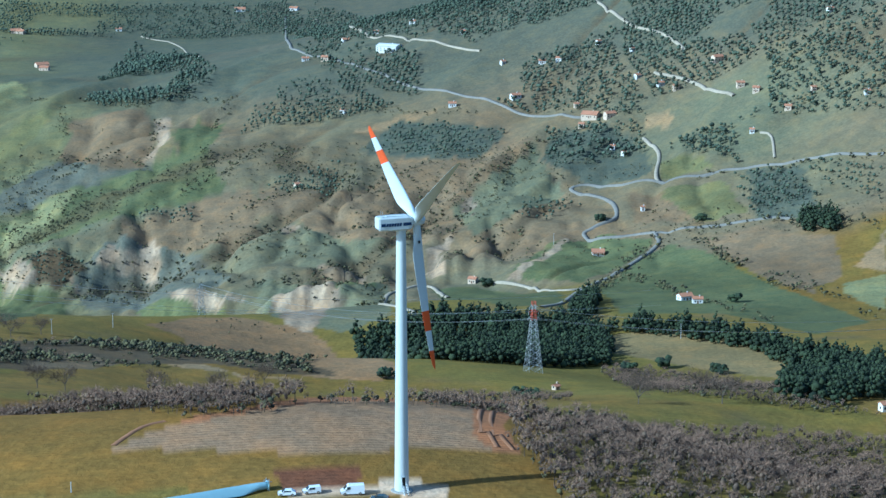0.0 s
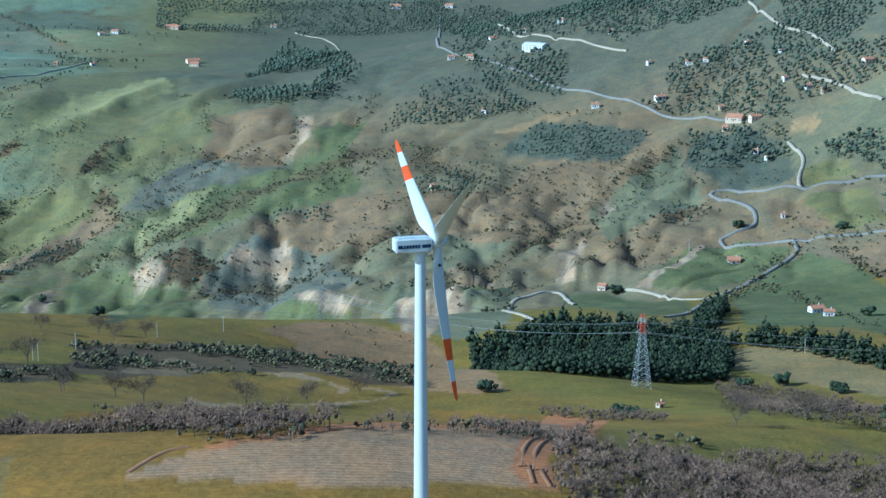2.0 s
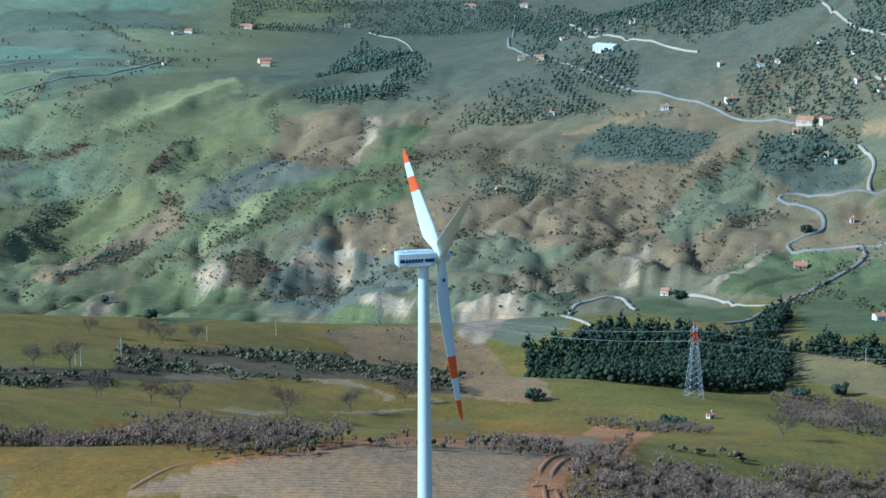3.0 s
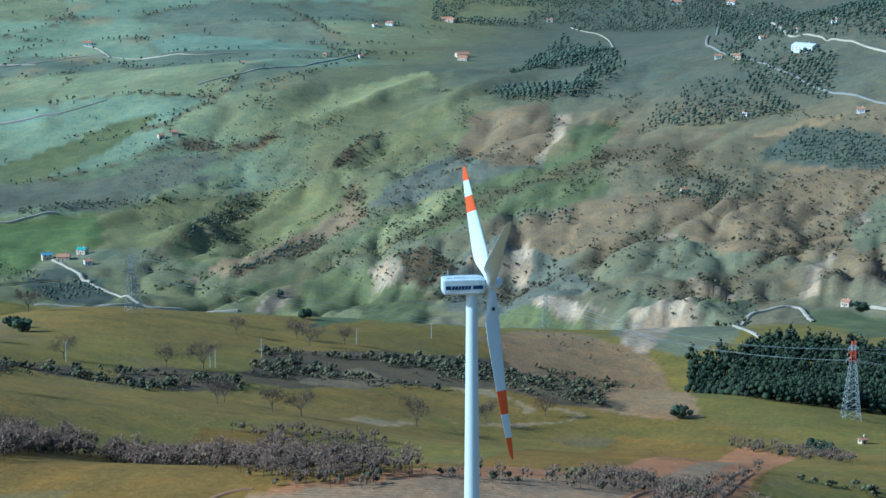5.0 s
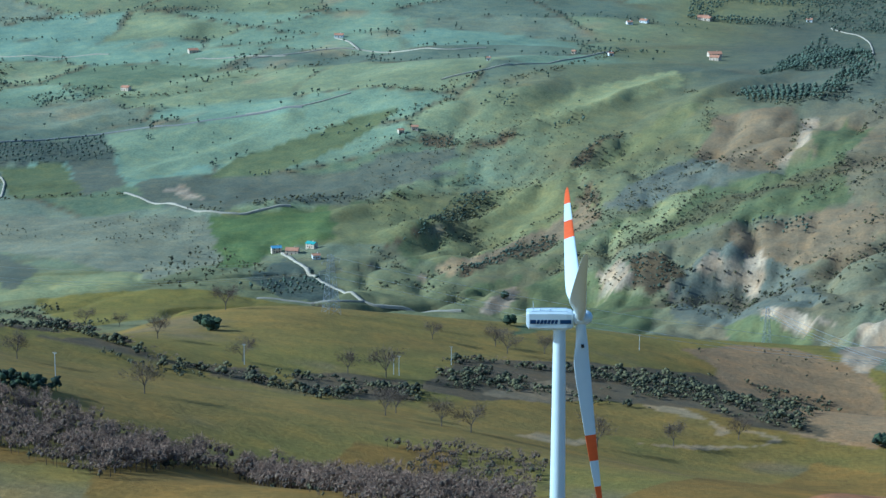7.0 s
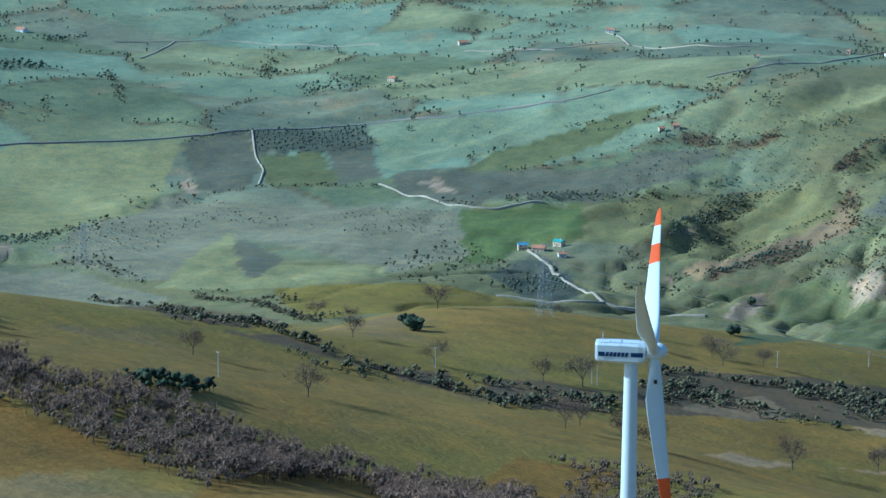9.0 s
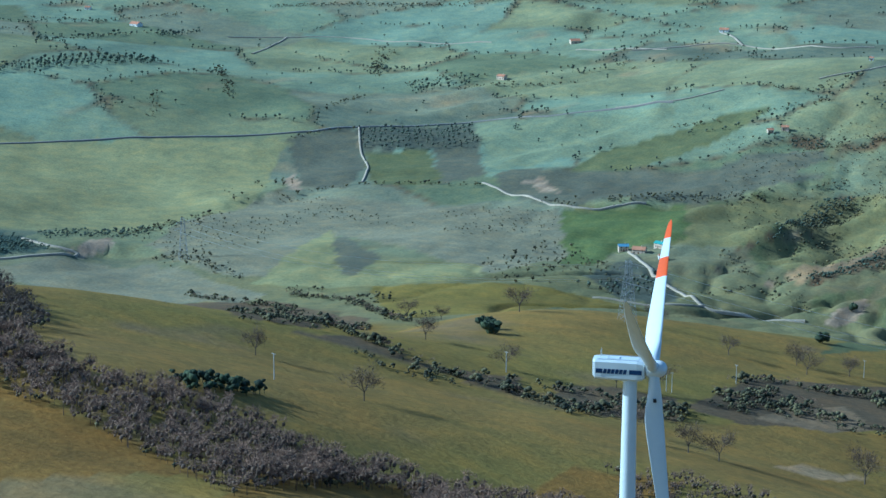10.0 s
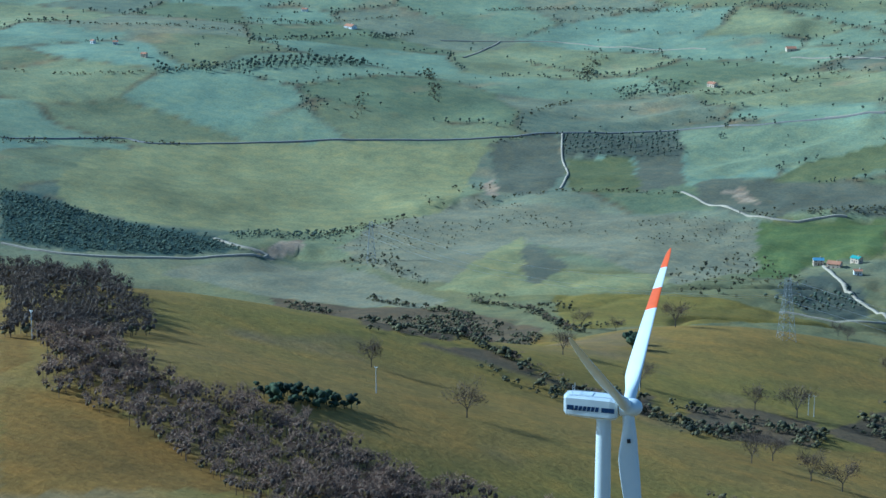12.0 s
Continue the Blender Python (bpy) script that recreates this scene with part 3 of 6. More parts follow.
def plot_colours(x, y):
    """The colour of the ground cover at each place, with haze tinted into the far fields."""
    away = np.hypot(x, y)
    mixed = lambda a, b, f: np.outer(1 - f, COVER[a]) + np.outer(f, COVER[b])
    patch = np.clip(0.5 + 1.6 * layered(x, y, 120, 41), 0, 1)
    colour = mixed("olive_meadow", "meadow", patch)
    tired = 0.85 * np.clip(2.4 * layered(x + 0.4 * y, 0.7 * y, 90, 44) - 0.25, 0, 1)[:, None]
    colour = colour * (1 - tired) + tired * np.array(COVER["ochre_field"])
    worn = 0.6 * np.clip(2.5 * layered(x, y, 45, 43) - 0.5, 0, 1)[:, None]
    colour = colour * (1 - worn) + worn * np.array(COVER["brown_grass"]) * 0.8
    # beyond the valley: worn grass, dry growth and scrub, then a patchwork of winter fields in haze-tinted blue-green
    hill = mixed("hill_grass", "brown_grass", np.clip(0.25 + 0.3 * np.tanh((x + 300) / 120) + 1.1 * layered(x + 90, y, 170, 45), 0, 1))
    lush = 0.75 * np.clip(0.55 - (x + 330) / 160 + 0.9 * layered(x, y, 90, 46), 0, 1)[:, None]
    hill = hill * (1 - lush) + lush * np.array(COVER["field_olive"])
    bush = np.clip(2.2 * layered(x, y, 60, 47) - 0.25, 0, 1)[:, None]
    hill = hill * (1 - 0.45 * bush) + 0.45 * bush * np.array(COVER["scrub"])
    f = np.clip((y - 0.25 * x - 900) / 60 + 1.2 * layered(x, y, 90, 50), 0, 1)[:, None]
    colour = colour * (1 - f) + hill * f
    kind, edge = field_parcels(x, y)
    names = ("hazy_blue_green", "hazy_teal", "hazy_green", "field_olive", "hazy_teal", "grey_field", "hazy_blue_green", "green_field", "hazy_green", "dark_field", "yellow_green")
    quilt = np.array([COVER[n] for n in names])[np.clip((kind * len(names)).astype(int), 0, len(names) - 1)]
    quilt = (0.65 * quilt + 0.35 * np.array(COVER["hazy_teal"])) * (1 + 0.3 * layered(x, y, 70, 81))[:, None]
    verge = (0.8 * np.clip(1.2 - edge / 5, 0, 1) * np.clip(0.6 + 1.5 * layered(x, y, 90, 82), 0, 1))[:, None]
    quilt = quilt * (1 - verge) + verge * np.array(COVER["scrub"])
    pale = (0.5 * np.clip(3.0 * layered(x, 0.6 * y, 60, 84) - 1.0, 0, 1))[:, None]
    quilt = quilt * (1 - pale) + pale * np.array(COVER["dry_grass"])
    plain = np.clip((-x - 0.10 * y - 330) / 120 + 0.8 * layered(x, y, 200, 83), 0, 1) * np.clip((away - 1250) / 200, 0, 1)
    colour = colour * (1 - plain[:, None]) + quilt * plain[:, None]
    groves = np.clip((0.55 * x + y - 1500) / 140 + layered(x, y, 140, 85), 0, 1) * np.clip((x + 560) / 120 + 0.5 * layered(x, y, 120, 86), 0, 1)
    colour = colour * (1 - 0.8 * groves[:, None]) + 0.8 * groves[:, None] * np.array(COVER["grove_soil"])
    shift = np.clip(away / 400, 0.25, 3)
    jx, jy = x + shift * 1.6 * layered(x, y, 14, 91), y + shift * 1.6 * layered(x, y, 14, 92)
    for kind, corners in PLOTS:
        cx, cy = [c[0] for c in corners], [c[1] for c in corners]
        m = np.flatnonzero((x > min(cx) - 8) & (x < max(cx) + 8) & (y > min(cy) - 8) & (y < max(cy) + 8))
        m = m[inside(jx[m], jy[m], corners)]
        colour[m] = np.array(COVER[kind]) * (1 + 0.16 * layered(x[m], y[m], 24, 95) + 0.22 * layered(x[m], y[m], 95, 94, 3) + (0.45 * smooth_noise(x[m], 0.15 * y[m], 5, 99) if kind == "clay" else 0))[:, None]
    # scrub colour is mixed in to darken the gully bottoms
    cut = gullies(x, y)
    gully_mix = (0.3 + 0.4 * np.clip((x + 420) / 200, 0, 1))[:, None] * np.clip(1.8 * cut - 0.5 + 0.8 * layered(x, y, 40, 96), 0, 1)[:, None]
    colour = colour * (1 - gully_mix) + gully_mix * np.array(COVER["scrub"])
    # bare clay shows where the eroded slopes are steepest
    step = 4.0
    gx = (ground_height(x + step, y) - ground_height(x - step, y)) / (2 * step)
    gy = (ground_height(x, y + step) - ground_height(x, y - step)) / (2 * step)
    bare = 0.7 * np.clip((np.hypot(gx, gy) - 0.95) / 0.3 + 0.5 * layered(x, y, 12, 97), 0, 1) * (away > 800)
    colour = colour * (1 - bare[:, None]) + bare[:, None] * np.array(COVER["clay"]) * (0.9 + 0.45 * smooth_noise(x, 0.2 * y, 7, 98))[:, None]
    return colour


def build_ground():
    """One sheet, finest towards the valley, out to the horizon."""
    ox, oy = 60.0, -430.0
    turn = np.radians(np.concatenate([np.arange(-17, 57, 0.11), np.arange(60, 341, 5.0)]))
    reach = np.concatenate([[30.0, 60, 90], np.geomspace(120, 880, 210), np.arange(885, 1700, 3.4), np.geomspace(1705, 3600, 120), np.geomspace(3700, 12000, 14)])
    a, r = np.meshgrid(turn, reach)
    x, y = (ox - np.sin(a) * r).ravel(), (oy + np.cos(a) * r).ravel()
    z = ground_height(x, y)
    nr, na = len(reach), len(turn)
    verts = np.column_stack([x, y, z])
    i, j = np.meshgrid(np.arange(nr - 1), np.arange(na), indexing="ij")
    k = (j + 1) % na
    faces = np.column_stack([(i * na + j).ravel(), (i * na + k).ravel(), ((i + 1) * na + k).ravel(), ((i + 1) * na + j).ravel()])[:, ::-1]
    verts = np.vstack([verts, [ox, oy, float(ground_height(ox, oy))]])
    centre = len(verts) - 1
    data = bpy.data.meshes.new("ground")
    data.vertices.add(len(verts))
    data.vertices.foreach_set("co", verts.ravel())
    fan = np.column_stack([np.full(na, centre), np.arange(na), (np.arange(na) + 1) % na])
    data.loops.add(faces.size + fan.size)
    data.loops.foreach_set("vertex_index", np.concatenate([faces.ravel(), fan.ravel()]))
    data.polygons.add(len(faces) + na)
    data.polygons.foreach_set("loop_start", np.concatenate([np.arange(len(faces)) * 4, faces.size + np.arange(na) * 3]))
    data.update(calc_edges=True)
    data.validate()
    data.shade_smooth()
    plots = data.color_attributes.new("plot", "FLOAT_COLOR", "POINT")
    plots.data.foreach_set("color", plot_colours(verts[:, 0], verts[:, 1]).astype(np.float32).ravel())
    data.materials.append(LAND)
    return tagged(new("ground", data), "rolling hills with winter meadows, ploughed fields and eroded clay slopes", "ground", kind="structure")


build_ground()


def level(x, y):
    return float(ground_height(x, y))


# ---- the wind turbine ----
ROTOR_TILT, ROTOR_YAW, ROTOR_TURN, RADIUS, BARE_BLADE = 5.6, 20.3, 28.6, 35.4, 1


def ring(radius, z, n=40, cx=0.0, cy=0.0):
    return [(cx + radius * math.cos(2 * math.pi * k / n), cy + radius * math.sin(2 * math.pi * k / n), z) for k in range(n)]


def blade_ring(r):
    """The section of a blade at r metres from the hub's middle: chord along the shaft, as on a parked rotor."""
    f = r / RADIUS
    chord = np.interp(f, (0.03, 0.07, 0.12, 0.17, 0.22, 0.28, 0.4, 0.6, 0.8, 0.93, 0.985, 1.0), (1.75, 1.8, 2.25, 2.75, 3.0, 2.98, 2.6, 2.0, 1.42, 1.0, 0.62, 0.12))
    thick = np.interp(f, (0.03, 0.07, 0.13, 0.22, 0.4, 0.7, 1.0), (1.75, 1.75, 1.4, 0.95, 0.55, 0.28, 0.06))
    roundness = np.interp(f, (0.03, 0.08, 0.2), (1.0, 1.0, 0.0))
    twist = radians(np.interp(f, (0.05, 0.2, 0.6, 1.0), (-24, -22, -15, -12)))
    points = []
    for k in range(20):
        a = 2 * math.pi * k / 20
        cx, cy = math.cos(a), math.sin(a)
        u = roundness * 0.5 * cx + (1 - roundness) * (0.5 * cx - 0.16)
        v = 0.5 * cy * (roundness + (1 - roundness) * (0.62 + 0.38 * cx) * 0.95)
        u, v = u * chord, v * thick
        points.append((u * math.cos(twist) - v * math.sin(twist) + 0.9 * f * f, u * math.sin(twist) + v * math.cos(twist), r))
    return points


def build_blade(name, parent, m, bands=True):
    """White blade, with two orange-red bands or without; each band is a mesh of its own."""
    red, note_1, note_2 = (ORANGE, "orange-red warning band", "orange-red blade tip") if bands else (WHITE, "", "")
    root = part(name, add_rings(bmesh.new(), [blade_ring(r) for r in np.concatenate([np.linspace(0.95, 8, 14), np.linspace(9, 0.60 * RADIUS, 10)])], cap=False), WHITE, parent, smooth=True)
    root.matrix_basis = m
    for piece, f0, f1, paint, note in (("inner_band", 0.60, 0.735, red, note_1), ("middle_section", 0.735, 0.87, WHITE, ""), ("tip_band", 0.87, 1.0, red, note_2)):
        rs = list(np.linspace(f0, f1, 6) * RADIUS)
        part(piece, add_rings(bmesh.new(), [blade_ring(r) for r in rs], cap=False), paint, root, note, smooth=True)
    part("root_collar", add_rings(bmesh.new(), [ring(0.93, 1.0, 24), ring(0.93, 1.35, 24)]), WHITE, root)
    # added box for an unidentified dark spot near a blade root
    part("equipment_box", box(-0.25, 0.25, 0.62, 0.95, 4.6, 5.2, 0.06), DARK, root, "small dark box on the blade root")
    return root


def build_turbine():
    top = thing("wind_turbine", pose(0, 0, 0), "white three-bladed wind turbine with orange-red bands on gravel", "wind turbine")
    part("foundation", add_rings(bmesh.new(), [ring(2.6, -0.6), ring(2.6, 0.22), ring(2.45, 0.32)]), CONCRETE, top, "round concrete foundation")
    levels = (0.3, 20.5, 41.5, 62.0)
    width = lambda z: 1.66 + (1.08 - 1.66) * z / 62
    for low, high in zip(levels, levels[1:]):
        zs = np.linspace(low, high, 6)
        part("tower_section", add_rings(bmesh.new(), [ring(width(z), z, 48) for z in zs], cap=False), WHITE, top, smooth=True)
        part("flange", add_rings(bmesh.new(), [ring(width(high) + 0.012, high - 0.16, 48), ring(width(high) + 0.012, high, 48)]), WHITE, top)
    # the door looks to the right, a steel stair leads up to it
    a = radians(-72)
    # a black panel stands in for the darkness inside the open doorway
    door = part("door", box(-0.42, 0.42, -0.07, 0.07, 0, 2.1, 0.04), DARK, top, "dark panel standing in for the unlit open doorway of the tower")
    door.matrix_basis = pose(1.63 * math.cos(a), 1.63 * math.sin(a), 1.7, 0, 0, 18)
    frame_bm = bmesh.new()
    for x0, x1, z0, z1 in ((-0.56, -0.42, -0.1, 2.25), (0.42, 0.56, -0.1, 2.25), (-0.56, 0.56, 2.1, 2.25)):
        add_box(frame_bm, x0, x1, -0.14, 0.08, z0, z1)
    part("door_frame", frame_bm, WHITE, door)
    stair = bmesh.new()
    for k in range(8):
        add_box(stair, -0.45, 0.45, -0.45 - 0.24 * (8 - k), -0.22 - 0.24 * (8 - k), 0.18 * k + 0.1, 0.18 * k + 0.14)
    add_box(stair, -0.5, 0.5, -0.5, 0.0, 1.55, 1.62)
    for x in (-0.5, 0.5):
        add_bar(stair, (x, -2.4, 0), (x, -0.45, 1.6), 0.09)
        add_bar(stair, (x, -2.4, 1.0), (x, -0.45, 2.6), 0.06)
        for y, z in ((-2.4, 0.0), (-1.4, 0.8), (-0.45, 1.55)):
            add_bar(stair, (x, y, z), (x, y, z + 1.05), 0.06)
    steps = part("stair", stair, GALVANISED, top, "steel stair with handrails up to the door")
    steps.matrix_basis = pose(1.6 * math.cos(a), 1.6 * math.sin(a), 0.1, 0, 0, 18)
    # nacelle
    nacelle = new("nacelle")
    nacelle.parent = top
    nacelle.matrix_basis = pose(0, 0, 62.0, 0, 0, ROTOR_YAW)
    body = bmesh.new()
    outline = ((-5.75, 0.55, 3.15, 1.35), (-5.35, 0.12, 3.2, 1.5), (-2.0, 0.0, 3.25, 1.62), (1.2, 0.0, 3.2, 1.62), (2.0, 0.12, 3.05, 1.5), (2.35, 0.4, 2.75, 1.25))
    rings = []
    for x, z0, z1, w in outline:
        c = 0.35
        rings.append([(x, -w + c, z0), (x, w - c, z0), (x, w, z0 + c), (x, w, z1 - c), (x, w - c, z1), (x, -w + c, z1), (x, -w, z1 - c), (x, -w, z0 + c)])
    part("nacelle_body", add_rings(body, rings), WHITE, nacelle, "white nacelle housing with bevelled edges")
    for side in (-1, 1):
        # blue stripe, broken in the middle by the maker's mark, which is set in plain slanted bars
        for x0, x1 in ((-5.2, -4.15), (0.0, 1.95)):
            part("stripe", box(x0, x1, side * 1.625 - 0.02, side * 1.625 + 0.02, 1.12, 1.84), NAVY, nacelle, "navy blue stripe")
        for k in range(6):
            bar_bm = box(-0.26, 0.24, -0.02, 0.02, -0.36, 0.36)
            for v in bar_bm.verts:
                v.co.x += 0.22 * v.co.z
            mark = part("mark_bar", bar_bm, NAVY, nacelle)
            mark.matrix_basis = pose(-3.75 + 0.62 * k, side * 1.635, 1.48)
    part("roof_hatch", box(-3.6, -1.6, -0.7, 0.7, 3.2, 3.34, 0.04), WHITE, nacelle)
    part("roof_rail", add_bar(add_bar(bmesh.new(), (-5.0, -1.2, 3.3), (1.4, -1.2, 3.3), 0.07), (-5.0, 1.2, 3.3), (1.4, 1.2, 3.3), 0.07), GALVANISED, nacelle)
    mast = bmesh.new()
    for x, y in ((-4.6, -0.6), (-4.6, 0.6)):
        add_bar(mast, (x, y, 3.1), (x, y, 4.6), 0.07)
    add_bar(mast, (-4.6, -0.8, 4.1), (-4.6, 0.8, 4.1), 0.06)
    part("wind_vane_mast", mast, GALVANISED, nacelle, "thin wind-vane mast on the roof")
    part("yaw_ring", add_rings(bmesh.new(), [ring(1.25, -0.35, 40), ring(1.3, 0.05, 40)]), WHITE, nacelle)
    # rotor: the shaft points along +x of this frame
    rotor = pose(3.55, 0, 1.8, 0, -ROTOR_TILT, 0)
    hub = part("hub", add_rings(bmesh.new(), [[(x, r * math.cos(2 * math.pi * k / 32), r * math.sin(2 * math.pi * k / 32)) for k in range(32)] for x, r in ((-1.15, 1.0), (-1.0, 1.32), (0.9, 1.32), (1.35, 1.22), (1.75, 0.98), (2.05, 0.62), (2.2, 0.2))]), WHITE, nacelle, "rounded white spinner", smooth=True)
    hub.matrix_basis = rotor
    for k in range(3):
        build_blade("blade", nacelle, rotor @ pose(0, 0, 0, -90 + ROTOR_TURN + 120 * k, 0, 0), bands=k != BARE_BLADE)
    return top


build_turbine()

# ---- places of the plan, in metres ----
PINE_WOODS = [
    [(-46, 770), (-19, 785), (1, 815), (36, 796), (82, 762), (99, 726), (104, 678), (96, 610), (75, 585), (50, 568), (25, 562), (5, 568), (-15, 640), (-35, 710)],
    [(99, 726), (129, 731), (170, 699), (196, 640), (207, 615), (187, 586), (175, 643), (141, 689)],
    [(182, 570), (207, 615), (231, 563), (192, 378), (168, 359), (147, 370)],
    [(271, 1074), (292, 1066), (291, 1011), (266, 1033)],
    [(105, 902), (109, 865), (99, 762), (82, 769)],
]
BARE_WOODS = [
    [(-288, 139), (-308, 166), (-289, 165), (-246, 138), (-229, 134), (-232, 114), (-249, 110)],
    [(28, 75), (43, 86), (85, 279), (119, 302), (179, 313), (117, 19), (37, -11), (34, 7), (27, 33)],
    [(-243, 100), (-263, 135), (-227, 138), (-214, 157), (-193, 152), (-173, 160), (-142, 142), (-133, 71), (-179, 90), (-205, 98), (-226, 98)],
    [(-160, 120), (-157, 166), (-135, 198), (-125, 221), (-61, 87), (-31, 79), (-28, 67), (-46, 56), (-59, 54), (-75, 69), (-142, 152), (-142, 84)],
]
DARK_WOODS = [
    [(-1067, 772), (-1047, 810), (-391, 264), (-347, 238), (-313, 208), (-274, 149), (-299, 148), (-291, 129)],
]
HEDGES = [
    [(-139, 257), (-127, 280), (-90, 279), (-35, 64), (-34, 54), (-60, 50), (-126, 253)],
    [(-27, 70), (-3, 85), (34, 304), (28, 96), (-18, 63)],
    [(89, 582), (102, 603), (154, 554), (158, 366), (185, 344), (155, 349), (101, 374)],
    [(6, 447), (15, 453), (46, 427), (62, 381), (61, 348), (37, 396)],
]
SCRUB = [
    [(-865, 864), (-766, 842), (-733, 895), (-572, 780), (-319, 379), (-334, 337)],
    [(-319, 335), (-296, 360), (-265, 367), (-231, 371), (-221, 352), (-256, 347), (-285, 339)],
    [(-241, 391), (-220, 413), (-188, 471), (-178, 451), (-200, 378), (-221, 372)],
    [(-200, 465), (-204, 525), (-160, 564), (-134, 679), (-73, 534), (-44, 510), (-96, 515), (-140, 488), (-175, 434)],
    [(-277, 382), (-261, 401), (-234, 419), (-199, 446), (-183, 414), (-206, 359), (-253, 382), (-269, 366)],
    [(-204, 530), (-182, 559), (-138, 723), (-78, 738), (-50, 508), (-95, 525), (-148, 515), (-189, 458)],
]
EVERGREENS = [
    [(-222, 158), (-226, 175), (-226, 189), (-220, 202), (-214, 185), (-213, 156)],
    [(40, 439), (46, 445), (52, 418), (47, 397)],
]
THIN_BUSHES = [
    [(-166, 755), (-141, 812), (-113, 810), (-69, 776), (-33, 575), (-9, 494), (-55, 502), (-82, 540), (-140, 731)],
    [(-414, 1553), (-248, 1522), (97, 1396), (64, 1285), (16, 1066), (-68, 1080), (-344, 1195)],
    [(-716, 1602), (-574, 1714), (-327, 1667), (-289, 1481), (-323, 1199), (-578, 1317)],
    [(-1004, 1056), (-1013, 1276), (-738, 1322), (-647, 1166), (-916, 1207), (-868, 996)],
    [(18, 1444), (344, 1129), (315, 979), (182, 1066), (29, 1064)],
]
MAQUIS = [
    [(-1226, 907), (-1180, 928), (-1122, 937), (-1052, 952), (-997, 960), (-1004, 936), (-1049, 869), (-1124, 820)],
    [(-1218, 900), (-1199, 920), (-1121, 937), (-1040, 972), (-1004, 962), (-1023, 905), (-1069, 846), (-1115, 812)],
    [(-1048, 993), (-1015, 1097), (-994, 1087), (-997, 1048), (-1017, 975)],
    [(-542, 1318), (-554, 1413), (-546, 1485), (-525, 1484), (-524, 1448), (-528, 1352), (-537, 1310)],
    [(-471, 1546), (-471, 1581), (-452, 1649), (-448, 1642), (-461, 1584), (-459, 1535)],
    [(-437, 1472), (-426, 1470), (-404, 1411), (-420, 1431)],
    [(-450, 1304), (-423, 1341), (-409, 1311), (-432, 1260), (-464, 1216), (-467, 1227)],
    [(-330, 1235), (-286, 1224), (-278, 1210), (-293, 1172), (-314, 1191)],
    [(-540, 1309), (-540, 1352), (-543, 1433), (-547, 1484), (-530, 1494), (-531, 1420), (-535, 1339), (-542, 1290), (-556, 1267)],
    [(-657, 1626), (-629, 1654), (-597, 1586), (-639, 1599)],
    [(-584, 1590), (-564, 1618), (-548, 1623), (-564, 1586)],
    [(-466, 1220), (-452, 1285), (-452, 1348), (-439, 1308), (-447, 1225), (-462, 1208)],
]
SLOPE_BUSHES = [
    [(-351, 1230), (-280, 1224), (-130, 1240), (-28, 1181), (-25, 874), (-117, 1066), (-200, 1129), (-290, 1144)],
    [(-82, 1382), (48, 1426), (25, 1168), (-55, 1184)],
    [(-1004, 1056), (-989, 1141), (-849, 986), (-906, 986)],
    [(-1061, 1261), (-1050, 1368), (-982, 1295), (-1017, 1222)],
    [(-699, 1118), (-688, 1227), (-599, 1159), (-526, 1085), (-628, 1023)],
    [(-536, 1312), (-526, 1472), (-506, 1458), (-506, 1328), (-535, 1295)],
    [(-479, 1572), (-449, 1606), (-427, 1611), (-452, 1517)],
    [(-331, 1232), (-284, 1227), (-277, 1176), (-309, 1180)],
    [(-325, 1219), (-290, 1225), (-280, 1192), (-305, 1183)],
]
OLIVE_GROVES = [
    [(-367, 1783), (-378, 1925), (-374, 2082), (-292, 1952), (-237, 1793), (-264, 1714), (-295, 1701)],
    [(96, 1378), (113, 1419), (161, 1390), (184, 1316), (177, 1245), (133, 1260), (103, 1323)],
    [(-215, 2525), (73, 1608), (374, 1290), (398, 1415), (-181, 2763)],
    [(-95, 1672), (49, 1526), (120, 1468), (232, 1328), (318, 1276), (364, 1232), (373, 1284), (73, 1599), (-158, 1925)],
    [(-364, 1808), (-417, 2501), (-268, 2002), (-254, 1766), (-310, 1703)],
    [(198, 1364), (251, 1287), (248, 1228), (200, 1293)],
    [(-122, 1749), (-5, 1717), (75, 1696), (387, 1358), (362, 1222), (258, 1345), (119, 1447), (-4, 1592), (-74, 1710)],
    [(98, 1420), (180, 1391), (183, 1254), (111, 1289), (98, 1375)],
    [(189, 1376), (257, 1334), (246, 1245), (217, 1278)],
    [(-238, 1625), (-121, 1724), (-36, 1572), (-111, 1550), (-186, 1550)],
    [(-368, 1773), (-363, 1982), (-287, 1842), (-270, 1705), (-343, 1726)],
    [(-648, 2722), (-233, 2778), (79, 1834), (398, 1420), (388, 1362), (76, 1704), (-130, 1890), (-215, 2524), (-608, 2519)],
    [(-369, 1789), (-361, 2033), (-350, 2380), (-230, 1807), (-253, 1728), (-342, 1743)],
    [(-1554, 1403), (-1509, 1472), (-1505, 1523), (-1479, 1679), (-1437, 1621), (-1478, 1475), (-1523, 1380)],
    [(-1630, 1626), (-1620, 1748), (-1595, 1918), (-1565, 1728), (-1595, 1599)],
    [(-1178, 1759), (-1124, 1828), (-1117, 1793), (-1148, 1725)],
    [(-1100, 1862), (-1019, 1874), (-986, 1919), (-1014, 1864)],
]
